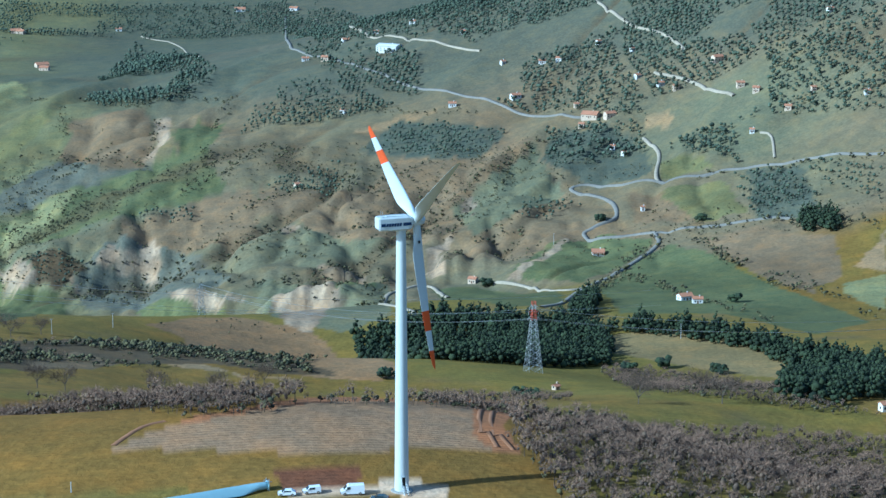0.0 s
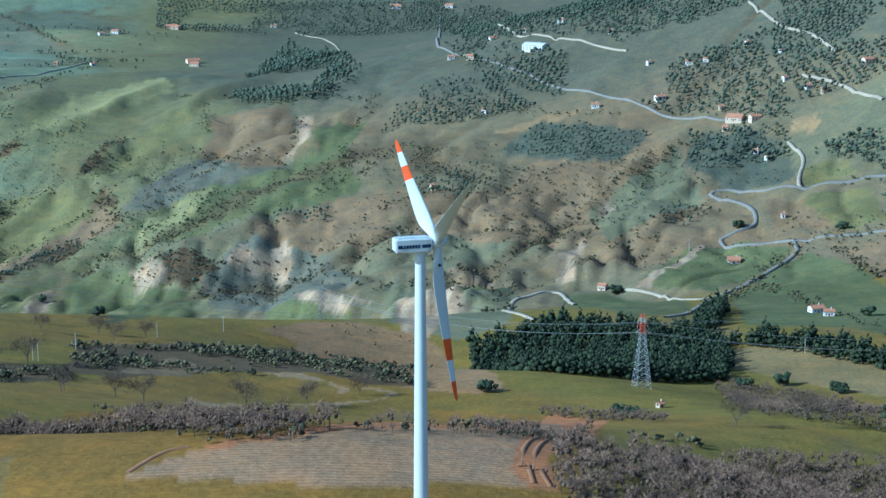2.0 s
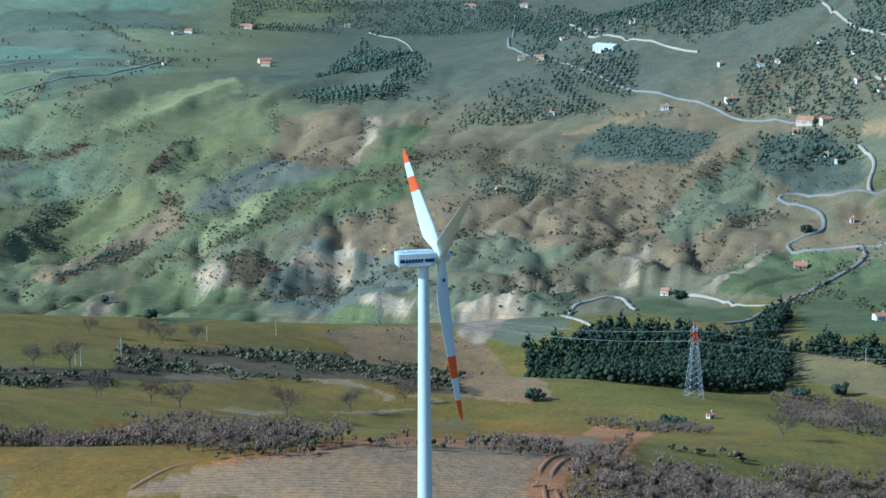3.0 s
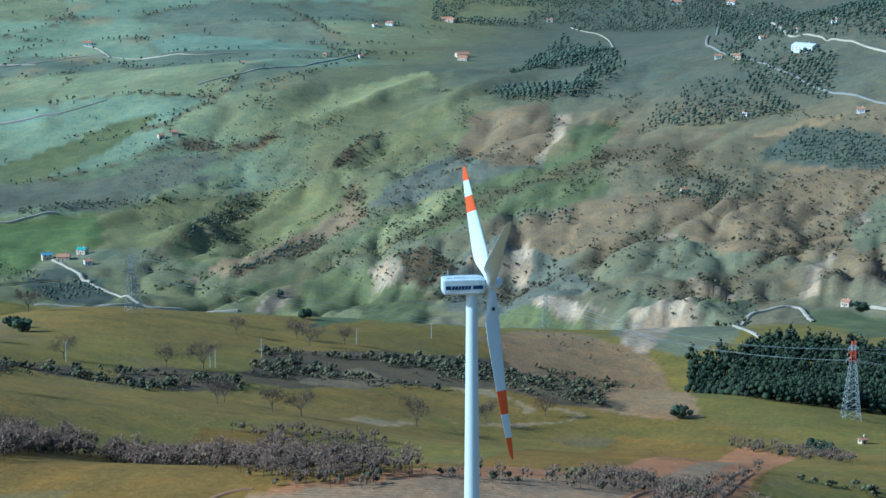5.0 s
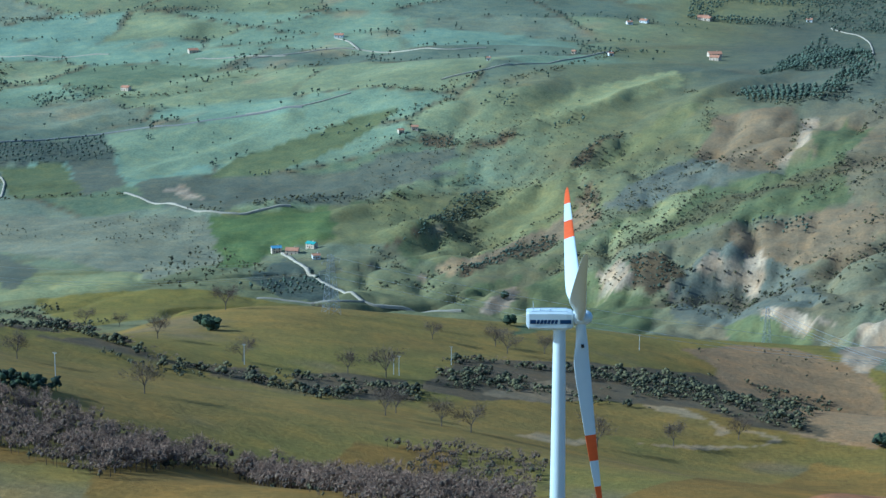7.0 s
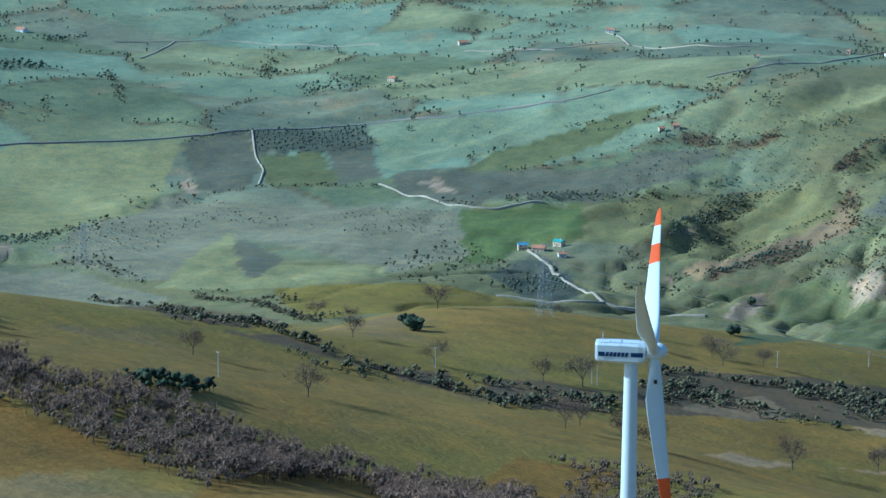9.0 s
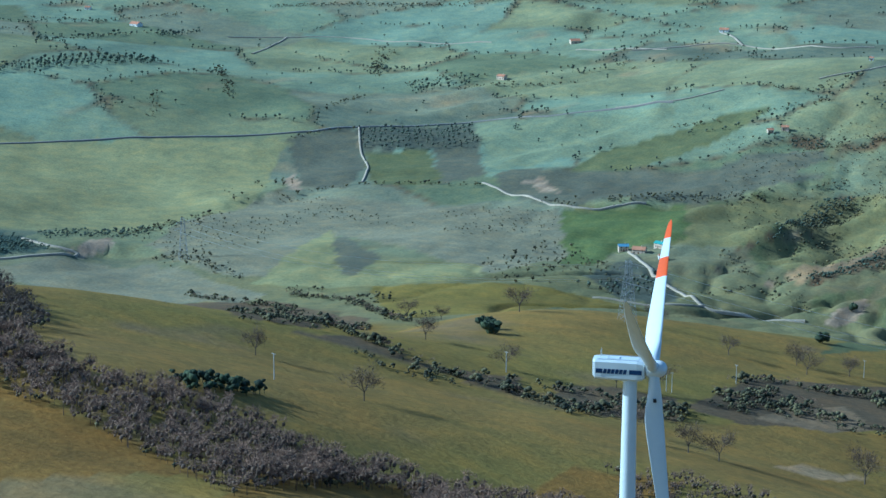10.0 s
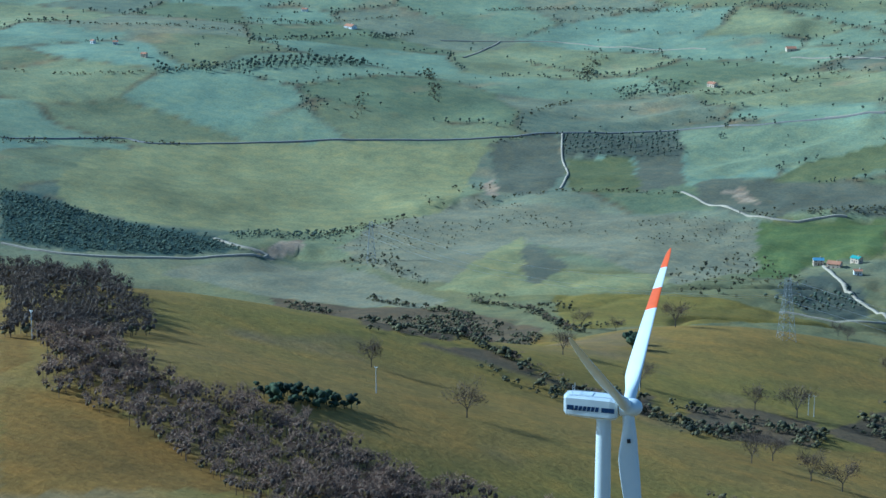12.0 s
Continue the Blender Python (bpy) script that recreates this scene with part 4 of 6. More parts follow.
OLIVE_ROWS = [
    [(237, 1211), (283, 1196), (294, 1100), (239, 1096)],
    [(290, 1183), (342, 1133), (327, 1054), (298, 1123)],
    [(-39, 1478), (12, 1497), (33, 1422), (-13, 1393)],
    [(-139, 1357), (-83, 1404), (-72, 1321), (-127, 1328)],
    [(-250, 1305), (-199, 1322), (-194, 1275), (-243, 1287)],
    [(-61, 1430), (-35, 1504), (18, 1478), (69, 1456), (47, 1401), (-3, 1398)],
    [(60, 1215), (91, 1251), (121, 1225), (88, 1185), (64, 1198)],
    [(253, 1200), (278, 1189), (283, 1109), (245, 1106)],
    [(-1098, 1541), (-1016, 1634), (-954, 1543), (-1050, 1477)],
    [(-628, 1731), (-593, 1736), (-584, 1712), (-618, 1705)],
    [(-529, 1645), (-502, 1694), (-490, 1682), (-516, 1640)],
    [(-144, 1346), (-128, 1370), (-74, 1342), (-78, 1288), (-117, 1316)],
    [(-586, 1067), (-568, 1165), (-534, 1127), (-540, 1075)],
]
# lines of hedge and gully growth
GROWTH_LINES = [
    [(-536, 1299), (-526, 1359), (-523, 1478), (-477, 1469)],
    [(-470, 1538), (-465, 1584), (-446, 1641)],
    [(-453, 1388), (-429, 1451), (-402, 1392)],
    [(-453, 1426), (-393, 1376), (-354, 1324)],
    [(-739, 1385), (-671, 1416), (-596, 1438), (-563, 1500), (-545, 1529)],
    [(-658, 1638), (-593, 1590), (-558, 1626)],
    [(-456, 1238), (-416, 1296), (-390, 1346), (-359, 1423)],
    [(-323, 1199), (-288, 1227)],
    [(-239, 1301), (-215, 1352), (-178, 1418), (-149, 1497)],
    [(-223, 1547), (-201, 1439), (-217, 1359)],
    [(-219, 1590), (-204, 1708), (-259, 1730)],
    [(-515, 1138), (-492, 1189), (-435, 1158)],
    [(-978, 1914), (-905, 1941), (-918, 2096)],
    [(-756, 1771), (-684, 1751), (-656, 1818)],
    [(-371, 1794), (-304, 1703), (-257, 1745)],
    [(-354, 1517), (-308, 1501), (-262, 1509)],
    [(-73, 1201), (-29, 1232), (16, 1168)],
    [(-60, 1326), (-3, 1387), (48, 1452)],
    [(25, 1155), (74, 1176), (109, 1245)],
    [(-171, 1278), (-127, 1317), (-69, 1318)],
    [(56, 1337), (97, 1406)],
    [(196, 1085), (213, 990), (228, 907), (243, 844)],
    [(134, 988), (176, 846), (199, 738)],
    [(170, 1075), (131, 1000), (90, 845)],
    [(179, 1123), (223, 1098), (266, 1079)],
    [(-348, 1214), (-283, 1160), (-198, 1116)],
    [(-81, 1596), (-25, 1536), (39, 1505)],
    [(217, 1230), (291, 1187), (347, 1142)],
    [(280, 1068), (320, 1003)],
    [(-132, 1098), (-94, 1091), (-34, 1064)],
    [(-1004, 1056), (-1003, 1113), (-1011, 1183)],
    [(-1409, 1710), (-1275, 1553)],
    [(-1275, 1819), (-1330, 1960)],
    [(-1160, 1552), (-1171, 1608), (-1190, 1676)],
    [(-740, 1334), (-665, 1407)],
    [(-1134, 1469), (-1099, 1539)],
    [(-1402, 1056), (-1389, 1187)],
    [(-1784, 1788), (-1706, 1844), (-1683, 1978)],
    [(-1934, 1508), (-1791, 1565), (-1677, 1675)],
    [(-1113, 1763), (-1048, 1800), (-996, 1834)],
    [(-1658, 1274), (-1576, 1322), (-1546, 1378)],
    [(-1618, 2106), (-1551, 2186), (-1418, 2238)],
    [(-994, 1311), (-928, 1362), (-855, 1381)],
    [(-758, 953), (-694, 962), (-650, 914)],
    [(-576, 810), (-579, 876)],
]
# more lines of bushes in the gullies and along the fields
MORE_GROWTH = [
    [(-539, 1304), (-537, 1349), (-537, 1439), (-522, 1476)],
    [(-538, 1315), (-543, 1395), (-531, 1452)],
    [(-469, 1546), (-465, 1582), (-453, 1642)],
    [(-437, 1472), (-409, 1424)],
    [(-446, 1303), (-428, 1342), (-403, 1363), (-393, 1390)],
    [(-564, 1281), (-511, 1208), (-487, 1207)],
    [(-486, 1217), (-460, 1257), (-427, 1273)],
    [(-616, 1554), (-589, 1593), (-551, 1620)],
    [(-765, 1345), (-714, 1352), (-679, 1396), (-619, 1426), (-596, 1436)],
    [(-789, 1642), (-713, 1669), (-642, 1730), (-585, 1869), (-602, 2168)],
    [(-433, 1822), (-380, 1708), (-364, 1637)],
    [(80, 788), (116, 951), (143, 1049), (168, 1092)],
    [(115, 944), (141, 982), (165, 910)],
    [(169, 1103), (206, 1102), (266, 1079), (269, 1049)],
    [(203, 1036), (216, 955), (241, 918), (252, 855), (263, 766)],
    [(92, 1396), (66, 1346), (50, 1275)],
    [(38, 1155), (57, 1188), (90, 1230)],
    [(-277, 1669), (-271, 1577), (-272, 1505)],
    [(-366, 1309), (-331, 1330), (-311, 1416)],
    [(-275, 1280), (-239, 1295), (-204, 1319)],
    [(-391, 1436), (-363, 1450), (-332, 1514), (-301, 1555)],
    [(-1035, 1000), (-1010, 1035), (-1005, 1100), (-997, 1151)],
    [(-1392, 1047), (-1377, 1176), (-1328, 1228)],
    [(-1341, 1508), (-1281, 1429)],
    [(-1390, 1686), (-1290, 1572)],
    [(-1355, 1971), (-1236, 1787)],
    [(-753, 947), (-716, 938), (-676, 943)],
    [(-1529, 1382), (-1526, 1444), (-1503, 1484)],
    [(-1508, 1517), (-1497, 1610), (-1459, 1656)],
    [(-1615, 1620), (-1618, 1745), (-1598, 1910)],
    [(-1620, 2096), (-1547, 2180), (-1454, 2223), (-1372, 2251)],
    [(-1091, 1860), (-1048, 1925), (-988, 1922)],
    [(-1183, 1755), (-1156, 1808), (-1121, 1836)],
    [(-950, 1023), (-889, 1007), (-820, 978)],
]
# hedgerows and ditches across the near meadows
MEADOW_GROWTH = [
    [(-823, 911), (-772, 898), (-709, 880), (-336, 396), (-304, 381), (-279, 374), (-261, 376), (-241, 381), (-219, 383), (-206, 410)],
    [(-750, 936), (-684, 918), (-564, 805)],
    [(-216, 525), (-209, 552), (-185, 557), (-164, 572), (-153, 592)],
    [(-204, 480), (-189, 505), (-173, 514)],
    [(52, 282), (71, 286)],
]
# lanes of the plan: kind, width, and the line they follow
LANES = [
    ("road", 3.6, [(347, 1150), (284, 1198), (243, 1222), (203, 1229), (183, 1230), (154, 1245), (128, 1264), (114, 1257), (127, 1239), (141, 1218), (146, 1183), (140, 1168), (124, 1158), (118, 1150), (128, 1132), (158, 1122), (170, 1116)]),
    ("road", 3.6, [(265, 1076), (219, 1098), (186, 1109), (170, 1113), (170, 1090), (151, 1045), (127, 993), (108, 953), (87, 859), (71, 825)]),
    ("road", 3.6, [(-222, 2679), (-170, 2014), (-148, 1876), (-87, 1749), (-38, 1654), (18, 1576), (60, 1520), (119, 1442), (138, 1429)]),
    ("track", 3.6, [(165, 1717), (188, 1617), (216, 1562), (233, 1500)]),
    ("track", 4.5, [(203, 1480), (230, 1440), (260, 1366)]),
    ("track", 3.6, [(182, 1355), (190, 1304), (182, 1242), (183, 1230)]),
    ("track", 3.6, [(-174, 2633), (-81, 1914), (-42, 1820), (47, 1683)]),
    ("track", 2.4, [(-415, 2547), (-346, 2436), (-273, 2022)]),
    ("track", 2.4, [(270, 1275), (278, 1266), (274, 1219)]),
    ("track", 3, [(44, 1024), (72, 997), (92, 937), (108, 953)]),
    ("track", 3.6, [(-8, 821), (-30, 891), (-31, 981), (-19, 1012), (-1, 1026), (13, 966)]),
    ("track", 3.6, [(-618, 1220), (-568, 1165), (-532, 1135), (-496, 1099), (-467, 1120), (-432, 1137)]),
    ("track", 2.4, [(-560, 1048), (-509, 1075), (-496, 1099)]),
    ("road", 4, [(-1409, 1063), (-1395, 1156), (-1381, 1195), (-1351, 1204), (-1315, 1270), (-1210, 1407), (-1130, 1492), (-1098, 1547), (-1021, 1642), (-943, 1659), (-895, 1679), (-818, 1708)]),
    ("track", 2.4, [(-876, 1690), (-822, 1711), (-782, 1754)]),
    ("track", 3.6, [(-1022, 2014), (-919, 2100), (-804, 2068), (-751, 2101)]),
    ("track", 3.6, [(-977, 2169), (-915, 2098)]),
    ("track", 2.4, [(-692, 1791), (-630, 1897), (-607, 2147)]),
    ("track", 2.4, [(-1559, 1920), (-1508, 1974), (-1437, 2025), (-1354, 2034), (-1242, 2055)]),
    ("track", 2.4, [(-1452, 1830), (-1506, 1977)]),
    ("track", 3.6, [(-1102, 2021), (-985, 2033)]),
    ("track", 3.6, [(-1036, 968), (-1001, 964), (-981, 969), (-1016, 898), (-1062, 840), (-1111, 810)]),
    ("track", 2.4, [(-1100, 1545), (-1049, 1473), (-1008, 1425), (-973, 1362)]),
    ("track", 3, [(-858, 1392), (-740, 1334), (-681, 1375)]),
    ("rut", 1.3, [(28, 277), (19, 68), (21, 50), (23, 35)]),
    ("rut", 1.3, [(32, 279), (22, 66), (24, 48), (27, 34)]),
    ("rut", 1.6, [(-71, 28), (-66, 44), (-61, 49)]),
]
# houses of the plan: place, length and style
HOUSES = [
    (-47, 1773, 23.2, "hall"),
    (-97, 1872, 8.4, "white"),
    (125, 1092, 9.3, "villa"),
    (31, 1030, 5.9, "cream"),
    (163, 853, 8.7, "white"),
    (169, 836, 6.4, "white"),
    (141, 1427, 14.6, "cream"),
    (157, 1414, 9.4, "tiled"),
    (18, 1530, 7.2, "white"),
    (-87, 1573, 4.6, "white"),
    (77, 1525, 9.0, "white"),
    (105, 1598, 6.5, "white"),
    (121, 1589, 5.6, "white"),
    (256, 1454, 9.6, "tiled"),
    (267, 1379, 6.7, "tiled"),
    (278, 1358, 5.8, "tiled"),
    (205, 1451, 6.1, "white"),
    (217, 1433, 5.2, "tiled"),
    (-581, 2527, 12.4, "tiled"),
    (-488, 2181, 15.8, "tiled"),
    (-293, 2731, 15.9, "white"),
    (-212, 2720, 12.9, "white"),
    (355, 1449, 6.1, "white"),
    (356, 1271, 4.8, "white"),
    (297, 1303, 5.7, "cream"),
    (-116, 1346, 5.0, "tiled"),
    (166, 1181, 3.0, "white"),
    (132, 1411, 5.1, "tiled"),
    (187, 1482, 5.3, "white"),
    (-138, 1817, 7.2, "white"),
    (-115, 1787, 8.1, "tiled"),
    (68, 1633, 4.7, "white"),
    (30, 1761, 5.0, "white"),
    (-24, 1864, 6.3, "white"),
    (159, 1592, 4.7, "white"),
    (-452, 2583, 8.3, "white"),
    (-64, 1867, 6.3, "white"),
    (188, 1548, 4.6, "white"),
    (130, 1456, 4.4, "cream"),
    (155, 1351, 4.1, "white"),
    (163, 1327, 4.1, "white"),
    (320, 1318, 4.1, "tiled"),
    (264, 1279, 4.0, "white"),
    (-626, 1225, 8.1, "blue"),
    (-610, 1222, 10.4, "tiled"),
    (-602, 1243, 8.1, "green"),
    (-584, 1211, 6.3, "white"),
    (-977, 2178, 11.2, "white"),
    (-647, 2443, 10.5, "white"),
    (-661, 2420, 7.8, "white"),
    (-588, 2531, 14.8, "tiled"),
    (-477, 2138, 11.6, "tiled"),
    (-594, 2099, 5.8, "white"),
    (-671, 1882, 4.3, "white"),
    (-635, 2085, 4.6, "cream"),
    (-674, 1626, 5.8, "cream"),
    (-664, 1639, 6.8, "cream"),
    (-1096, 1832, 9.9, "tiled"),
    (-1679, 1464, 5.7, "white"),
    (-1593, 1427, 6.6, "tiled"),
    (-1656, 1854, 13.8, "white"),
    (-1132, 2073, 12.0, "cream"),
    (-1782, 1906, 7.8, "white"),
    (-1702, 1450, 5.1, "white"),
    (61, 469, 2.6, "shed"),
    (187, 355, 4.2, "white"),
]
FIELD_TREES = [(-176.2, 363.6), (-150.8, 344.0), (-140.1, 345.5), (-111.2, 406.9), (-92.2, 450.1), (-73.0, 482.1), (-289.7, 287.3), (-217.5, 247.5), (-171.3, 341.1), (-249.7, 595.7), (-226.1, 620.7), (-214.5, 604.9), (-203.5, 629.7), (-229.1, 442.6), (-215.6, 451.3), (-310.1, 429.5), (-557.3, 837.7), (-495.7, 1014.9), (92.1, 392.2), (86.9, 342.8), (115.8, 375.2), (121.6, 355.0), (-356.0, 586.3), (-485.6, 1009.6), (-263.9, 415.6), (-579.5, 832.0)]
ROUND_BUSHES = [(-319.7, 497.6), (131.7, 1167.1), (123.6, 602.7), (192.2, 835.2), (-329.8, 510.3), (-16.9, 499.8), (204.4, 1120.9), (149.4, 582.0), (42.2, 1023.5), (103.5, 583.2), (-246.2, 702.3), (-410.0, 1175.0)]
POLES = [(-241.9, 233.5), (-293.2, 141.9), (-213.7, 461.3), (-212.2, 520.6), (-216.0, 461.0), (-260.5, 410.0), (-76.6, -0.4), (-199.2, 637.3), (-179.2, 718.1), (142.4, 688.7), (93.6, 1123.9)]


# ---- trees and woods ----
PINE = material("pine_needles", (0.028, 0.040, 0.021), 0.9, grain=0.45, size=1.2, vary=0.9, tint=(1.2, 1.1, 0.9))
OLIVE = material("olive_leaves", (0.066, 0.082, 0.056), 0.9, grain=0.4, size=1.0, vary=0.9, tint=(1.1, 1.08, 1.0))
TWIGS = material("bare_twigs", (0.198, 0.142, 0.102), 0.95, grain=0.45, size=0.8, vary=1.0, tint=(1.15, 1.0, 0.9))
# also colours the inner crown masses that stand in for shade
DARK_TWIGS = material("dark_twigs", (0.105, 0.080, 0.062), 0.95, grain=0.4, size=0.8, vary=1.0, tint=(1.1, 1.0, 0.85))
SHRUB = material("shrub_leaves", (0.070, 0.074, 0.042), 0.95, grain=0.6, size=0.7, vary=1.5, tint=(1.2, 1.0, 0.8))
DRY_SHRUB = material("dry_shrub", (0.155, 0.105, 0.062), 0.95, grain=0.4, size=0.7, vary=1.0)
BARK = material("bark", (0.10, 0.078, 0.06), 0.95, grain=0.3, size=0.2, bump_by=0.02)
rng = np.random.default_rng(7)


def lump():
    """A rough small clump of leaves: twelve points, uneven."""
    g = (1 + 5**0.5) / 2
    v = np.array([(-1, g, 0), (1, g, 0), (-1, -g, 0), (1, -g, 0), (0, -1, g), (0, 1, g), (0, -1, -g), (0, 1, -g), (g, 0, -1), (g, 0, 1), (-g, 0, -1), (-g, 0, 1)], float)
    v /= np.linalg.norm(v[0])
    v *= (0.75 + 0.5 * rng.random((12, 1)))
    f = np.array([(0, 11, 5), (0, 5, 1), (0, 1, 7), (0, 7, 10), (0, 10, 11), (1, 5, 9), (5, 11, 4), (11, 10, 2), (10, 7, 6), (7, 1, 8), (3, 9, 4), (3, 4, 2), (3, 2, 6), (3, 6, 8), (3, 8, 9), (4, 9, 5), (2, 4, 11), (6, 2, 10), (8, 6, 7), (9, 8, 1)])
    return v, f


def joined(pieces):
    verts, faces, at = [], [], 0
    for v, f in pieces:
        verts.append(v)
        faces.append(f + at)
        at += len(v)
    return np.vstack(verts), np.vstack(faces)


def spike(a, b, r0, r1):
    """A thin three-sided limb from a to b."""
    a, b = np.asarray(a, float), np.asarray(b, float)
    way = (b - a) / max(np.linalg.norm(b - a), 1e-6)
    side = np.cross(way, (0.3, 0.9, 0.2))
    side /= np.linalg.norm(side)
    other = np.cross(way, side)
    spokes = [math.cos(k * 2.0944) * side + math.sin(k * 2.0944) * other for k in range(3)]
    v = np.array([a + r0 * s for s in spokes] + [b + r1 * s for s in spokes])
    f = np.array([(0, 1, 4), (0, 4, 3), (1, 2, 5), (1, 5, 4), (2, 0, 3), (2, 3, 5)])
    return v, f


def slivers(places, ways, length, width):
    """Flat thin twigs, one triangle each."""
    n = len(places)
    ways = ways / np.linalg.norm(ways, axis=1)[:, None]
    side = np.cross(ways, rng.normal(size=(n, 3)))
    side /= np.linalg.norm(side, axis=1)[:, None]
    long = (length * (0.6 + 0.8 * rng.random((n, 1))))
    v = np.stack([places - side * width / 2, places + side * width / 2, places + ways * long], 1).reshape(-1, 3)
    return v, np.arange(3 * n).reshape(n, 3)


def bare_tree(height, spread, twigs=150, forks=2):
    """Trunk and forking limbs, 1 to 3 levels, and a haze of twigs round their ends."""
    limbs, ends = [spike((0, 0, -0.3), (0, 0, height * 0.3), 0.026 * height, 0.02 * height)], []
    for k in range(6):
        a = 2.4 * k + rng.random()
        out, up = spread * (0.3 + 0.35 * rng.random()), height * (0.52 + 0.25 * rng.random())
        tip = np.array([out * math.cos(a), out * math.sin(a), up])
        limbs.append(spike((0, 0, height * (0.2 + 0.1 * rng.random())), tip, 0.014 * height, 0.007 * height))
        for j in range(2):
            far = tip + np.array([*(rng.normal(size=2) * spread * 0.26 + tip[:2] * 0.35), height * 0.24 * rng.random()])
            if j < forks:
                limbs.append(spike(tip * 0.96, far, 0.007 * height, 0.003 * height))
            ends.append(far)
        ends.append(tip)
    ends = np.array(ends)
    pick = ends[rng.integers(0, len(ends), twigs)] + rng.normal(size=(twigs, 3)) * (spread * 0.20, spread * 0.20, height * 0.11)
    ways = pick - (0, 0, height * 0.35) + rng.normal(size=(twigs, 3)) * spread * 0.55
    return joined(limbs), slivers(pick, ways, 0.11 * height, 0.014 * height)


def wood_tree(height, spread, lumps=4, twigs=180):
    """A leafless oak of a dense wood: a few rounded dark masses stand in for crown shade, with a coat of fine twigs
    over each.
    """
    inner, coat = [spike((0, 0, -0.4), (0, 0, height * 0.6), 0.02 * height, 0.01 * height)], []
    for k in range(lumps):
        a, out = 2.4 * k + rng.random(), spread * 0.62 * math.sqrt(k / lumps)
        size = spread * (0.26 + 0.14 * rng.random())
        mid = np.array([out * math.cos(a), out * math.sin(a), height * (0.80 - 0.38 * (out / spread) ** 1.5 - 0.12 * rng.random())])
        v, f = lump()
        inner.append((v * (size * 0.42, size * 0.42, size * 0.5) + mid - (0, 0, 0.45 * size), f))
        ways = rng.normal(size=(twigs // lumps, 3))
        ways[:, 2] = np.abs(ways[:, 2]) * 0.9 + 0.1
        ways /= np.linalg.norm(ways, axis=1)[:, None]
        coat.append(slivers(mid + ways * size * (0.3 + 0.6 * rng.random((len(ways), 1))), ways + rng.normal(size=ways.shape) * 0.4, 0.13 * height, 0.020 * height))
    return joined(inner), joined(coat)


def pine_tree(height):
    """Trunk and a full, blunt-topped cone of needle clumps."""
    bits = [spike((0, 0, -0.5), (0, 0, height * 0.9), 0.02 * height, 0.006 * height)]
    for k in range(8):
        f = k / 7
        r = height * 0.215 * (1 - 0.68 * f**1.6) * (0.75 + 0.5 * rng.random())
        a = 2.4 * k + 0.6 * rng.random()
        v, faces = lump()
        bits.append((v * (r * 0.72, r * 0.72, r * 0.66) + (r * 0.7 * math.cos(a), r * 0.7 * math.sin(a), height * (0.2 + 0.72 * f)), faces))
    return joined(bits)


def leafy_tree(height, clumps=7, broad=0.30):
    """Short trunk and a broad uneven crown of separate clumps."""
    bits = [spike((0, 0, -0.4), (0, 0, height * 0.55), 0.04 * height, 0.02 * height)]
    for k in range(clumps):
        a, r = 2.4 * k, height * broad * math.sqrt(k / clumps)
        v, faces = lump()
        size = height * (0.12 + 0.17 * rng.random())
        bits.append((v * (size, size, size * 0.8) + (r * math.cos(a), r * math.sin(a), height * (0.30 + 0.48 * rng.random())), faces))
    return joined(bits)


def parcels_in(corners, gap, open_share=0.1):
    """Planted places inside an outline: small parcels, each with rows turned its own way and lanes between them."""
    c, size, found = np.array(corners, float), 95.0, []
    (x0, y0), (x1, y1) = np.floor(c.min(0) / size), np.ceil(c.max(0) / size)
    for i in range(int(x0), int(x1)):
        for j in range(int(y0), int(y1)):
            turn, fill = float(lattice(np.array(i), np.array(j), 151)), float(lattice(np.array(i), np.array(j), 152))
            if fill < open_share:
                continue
            step = gap * (0.85 + 0.4 * fill)
            u, v = np.meshgrid(np.arange(-70, 70, step), np.arange(-70, 70, step * (0.7 + 0.3 * turn)))
            p = np.column_stack([u.ravel(), v.ravel()])
            p = p + rng.normal(size=p.shape) * step * (0.08 + 0.28 * (fill > 0.55))
            t = math.pi * turn
            p = p @ np.array([[math.cos(t), math.sin(t)], [-math.sin(t), math.cos(t)]])
            half = size / 2 - 2.5
            p = p[(np.abs(p[:, 0]) < half) & (np.abs(p[:, 1]) < half)] + ((i + 0.5) * size, (j + 0.5) * size)
            bent = p + np.column_stack([18 * smooth_noise(p[:, 0], p[:, 1], 130, 153), 18 * smooth_noise(p[:, 0], p[:, 1], 130, 154)])
            found.append(bent[inside(bent[:, 0], bent[:, 1], corners) & (rng.random(len(p)) < 0.9)])
    return np.vstack(found)


def spots_in(corners, gap, keep=1.0, rows=0.0):
    """Places inside an outline, about gap metres apart; rows: planted in lines turned by that many degrees."""
    c = np.array(corners, float)
    mid = c.mean(0)
    half = np.abs(c - mid).max() * 1.5
    u, v = np.meshgrid(np.arange(-half, half, gap), np.arange(-half, half, gap * (0.62 if rows else 1.0)))
    p = np.column_stack([u.ravel(), v.ravel()])
    p = p + rng.normal(size=p.shape) * gap * (0.10 if rows else 0.42)
    t = radians(rows)
    p = p @ np.array([[math.cos(t), math.sin(t)], [-math.sin(t), math.cos(t)]]) + mid
    p = p[inside(p[:, 0], p[:, 1], corners)]
    return p[rng.random(len(p)) < keep]


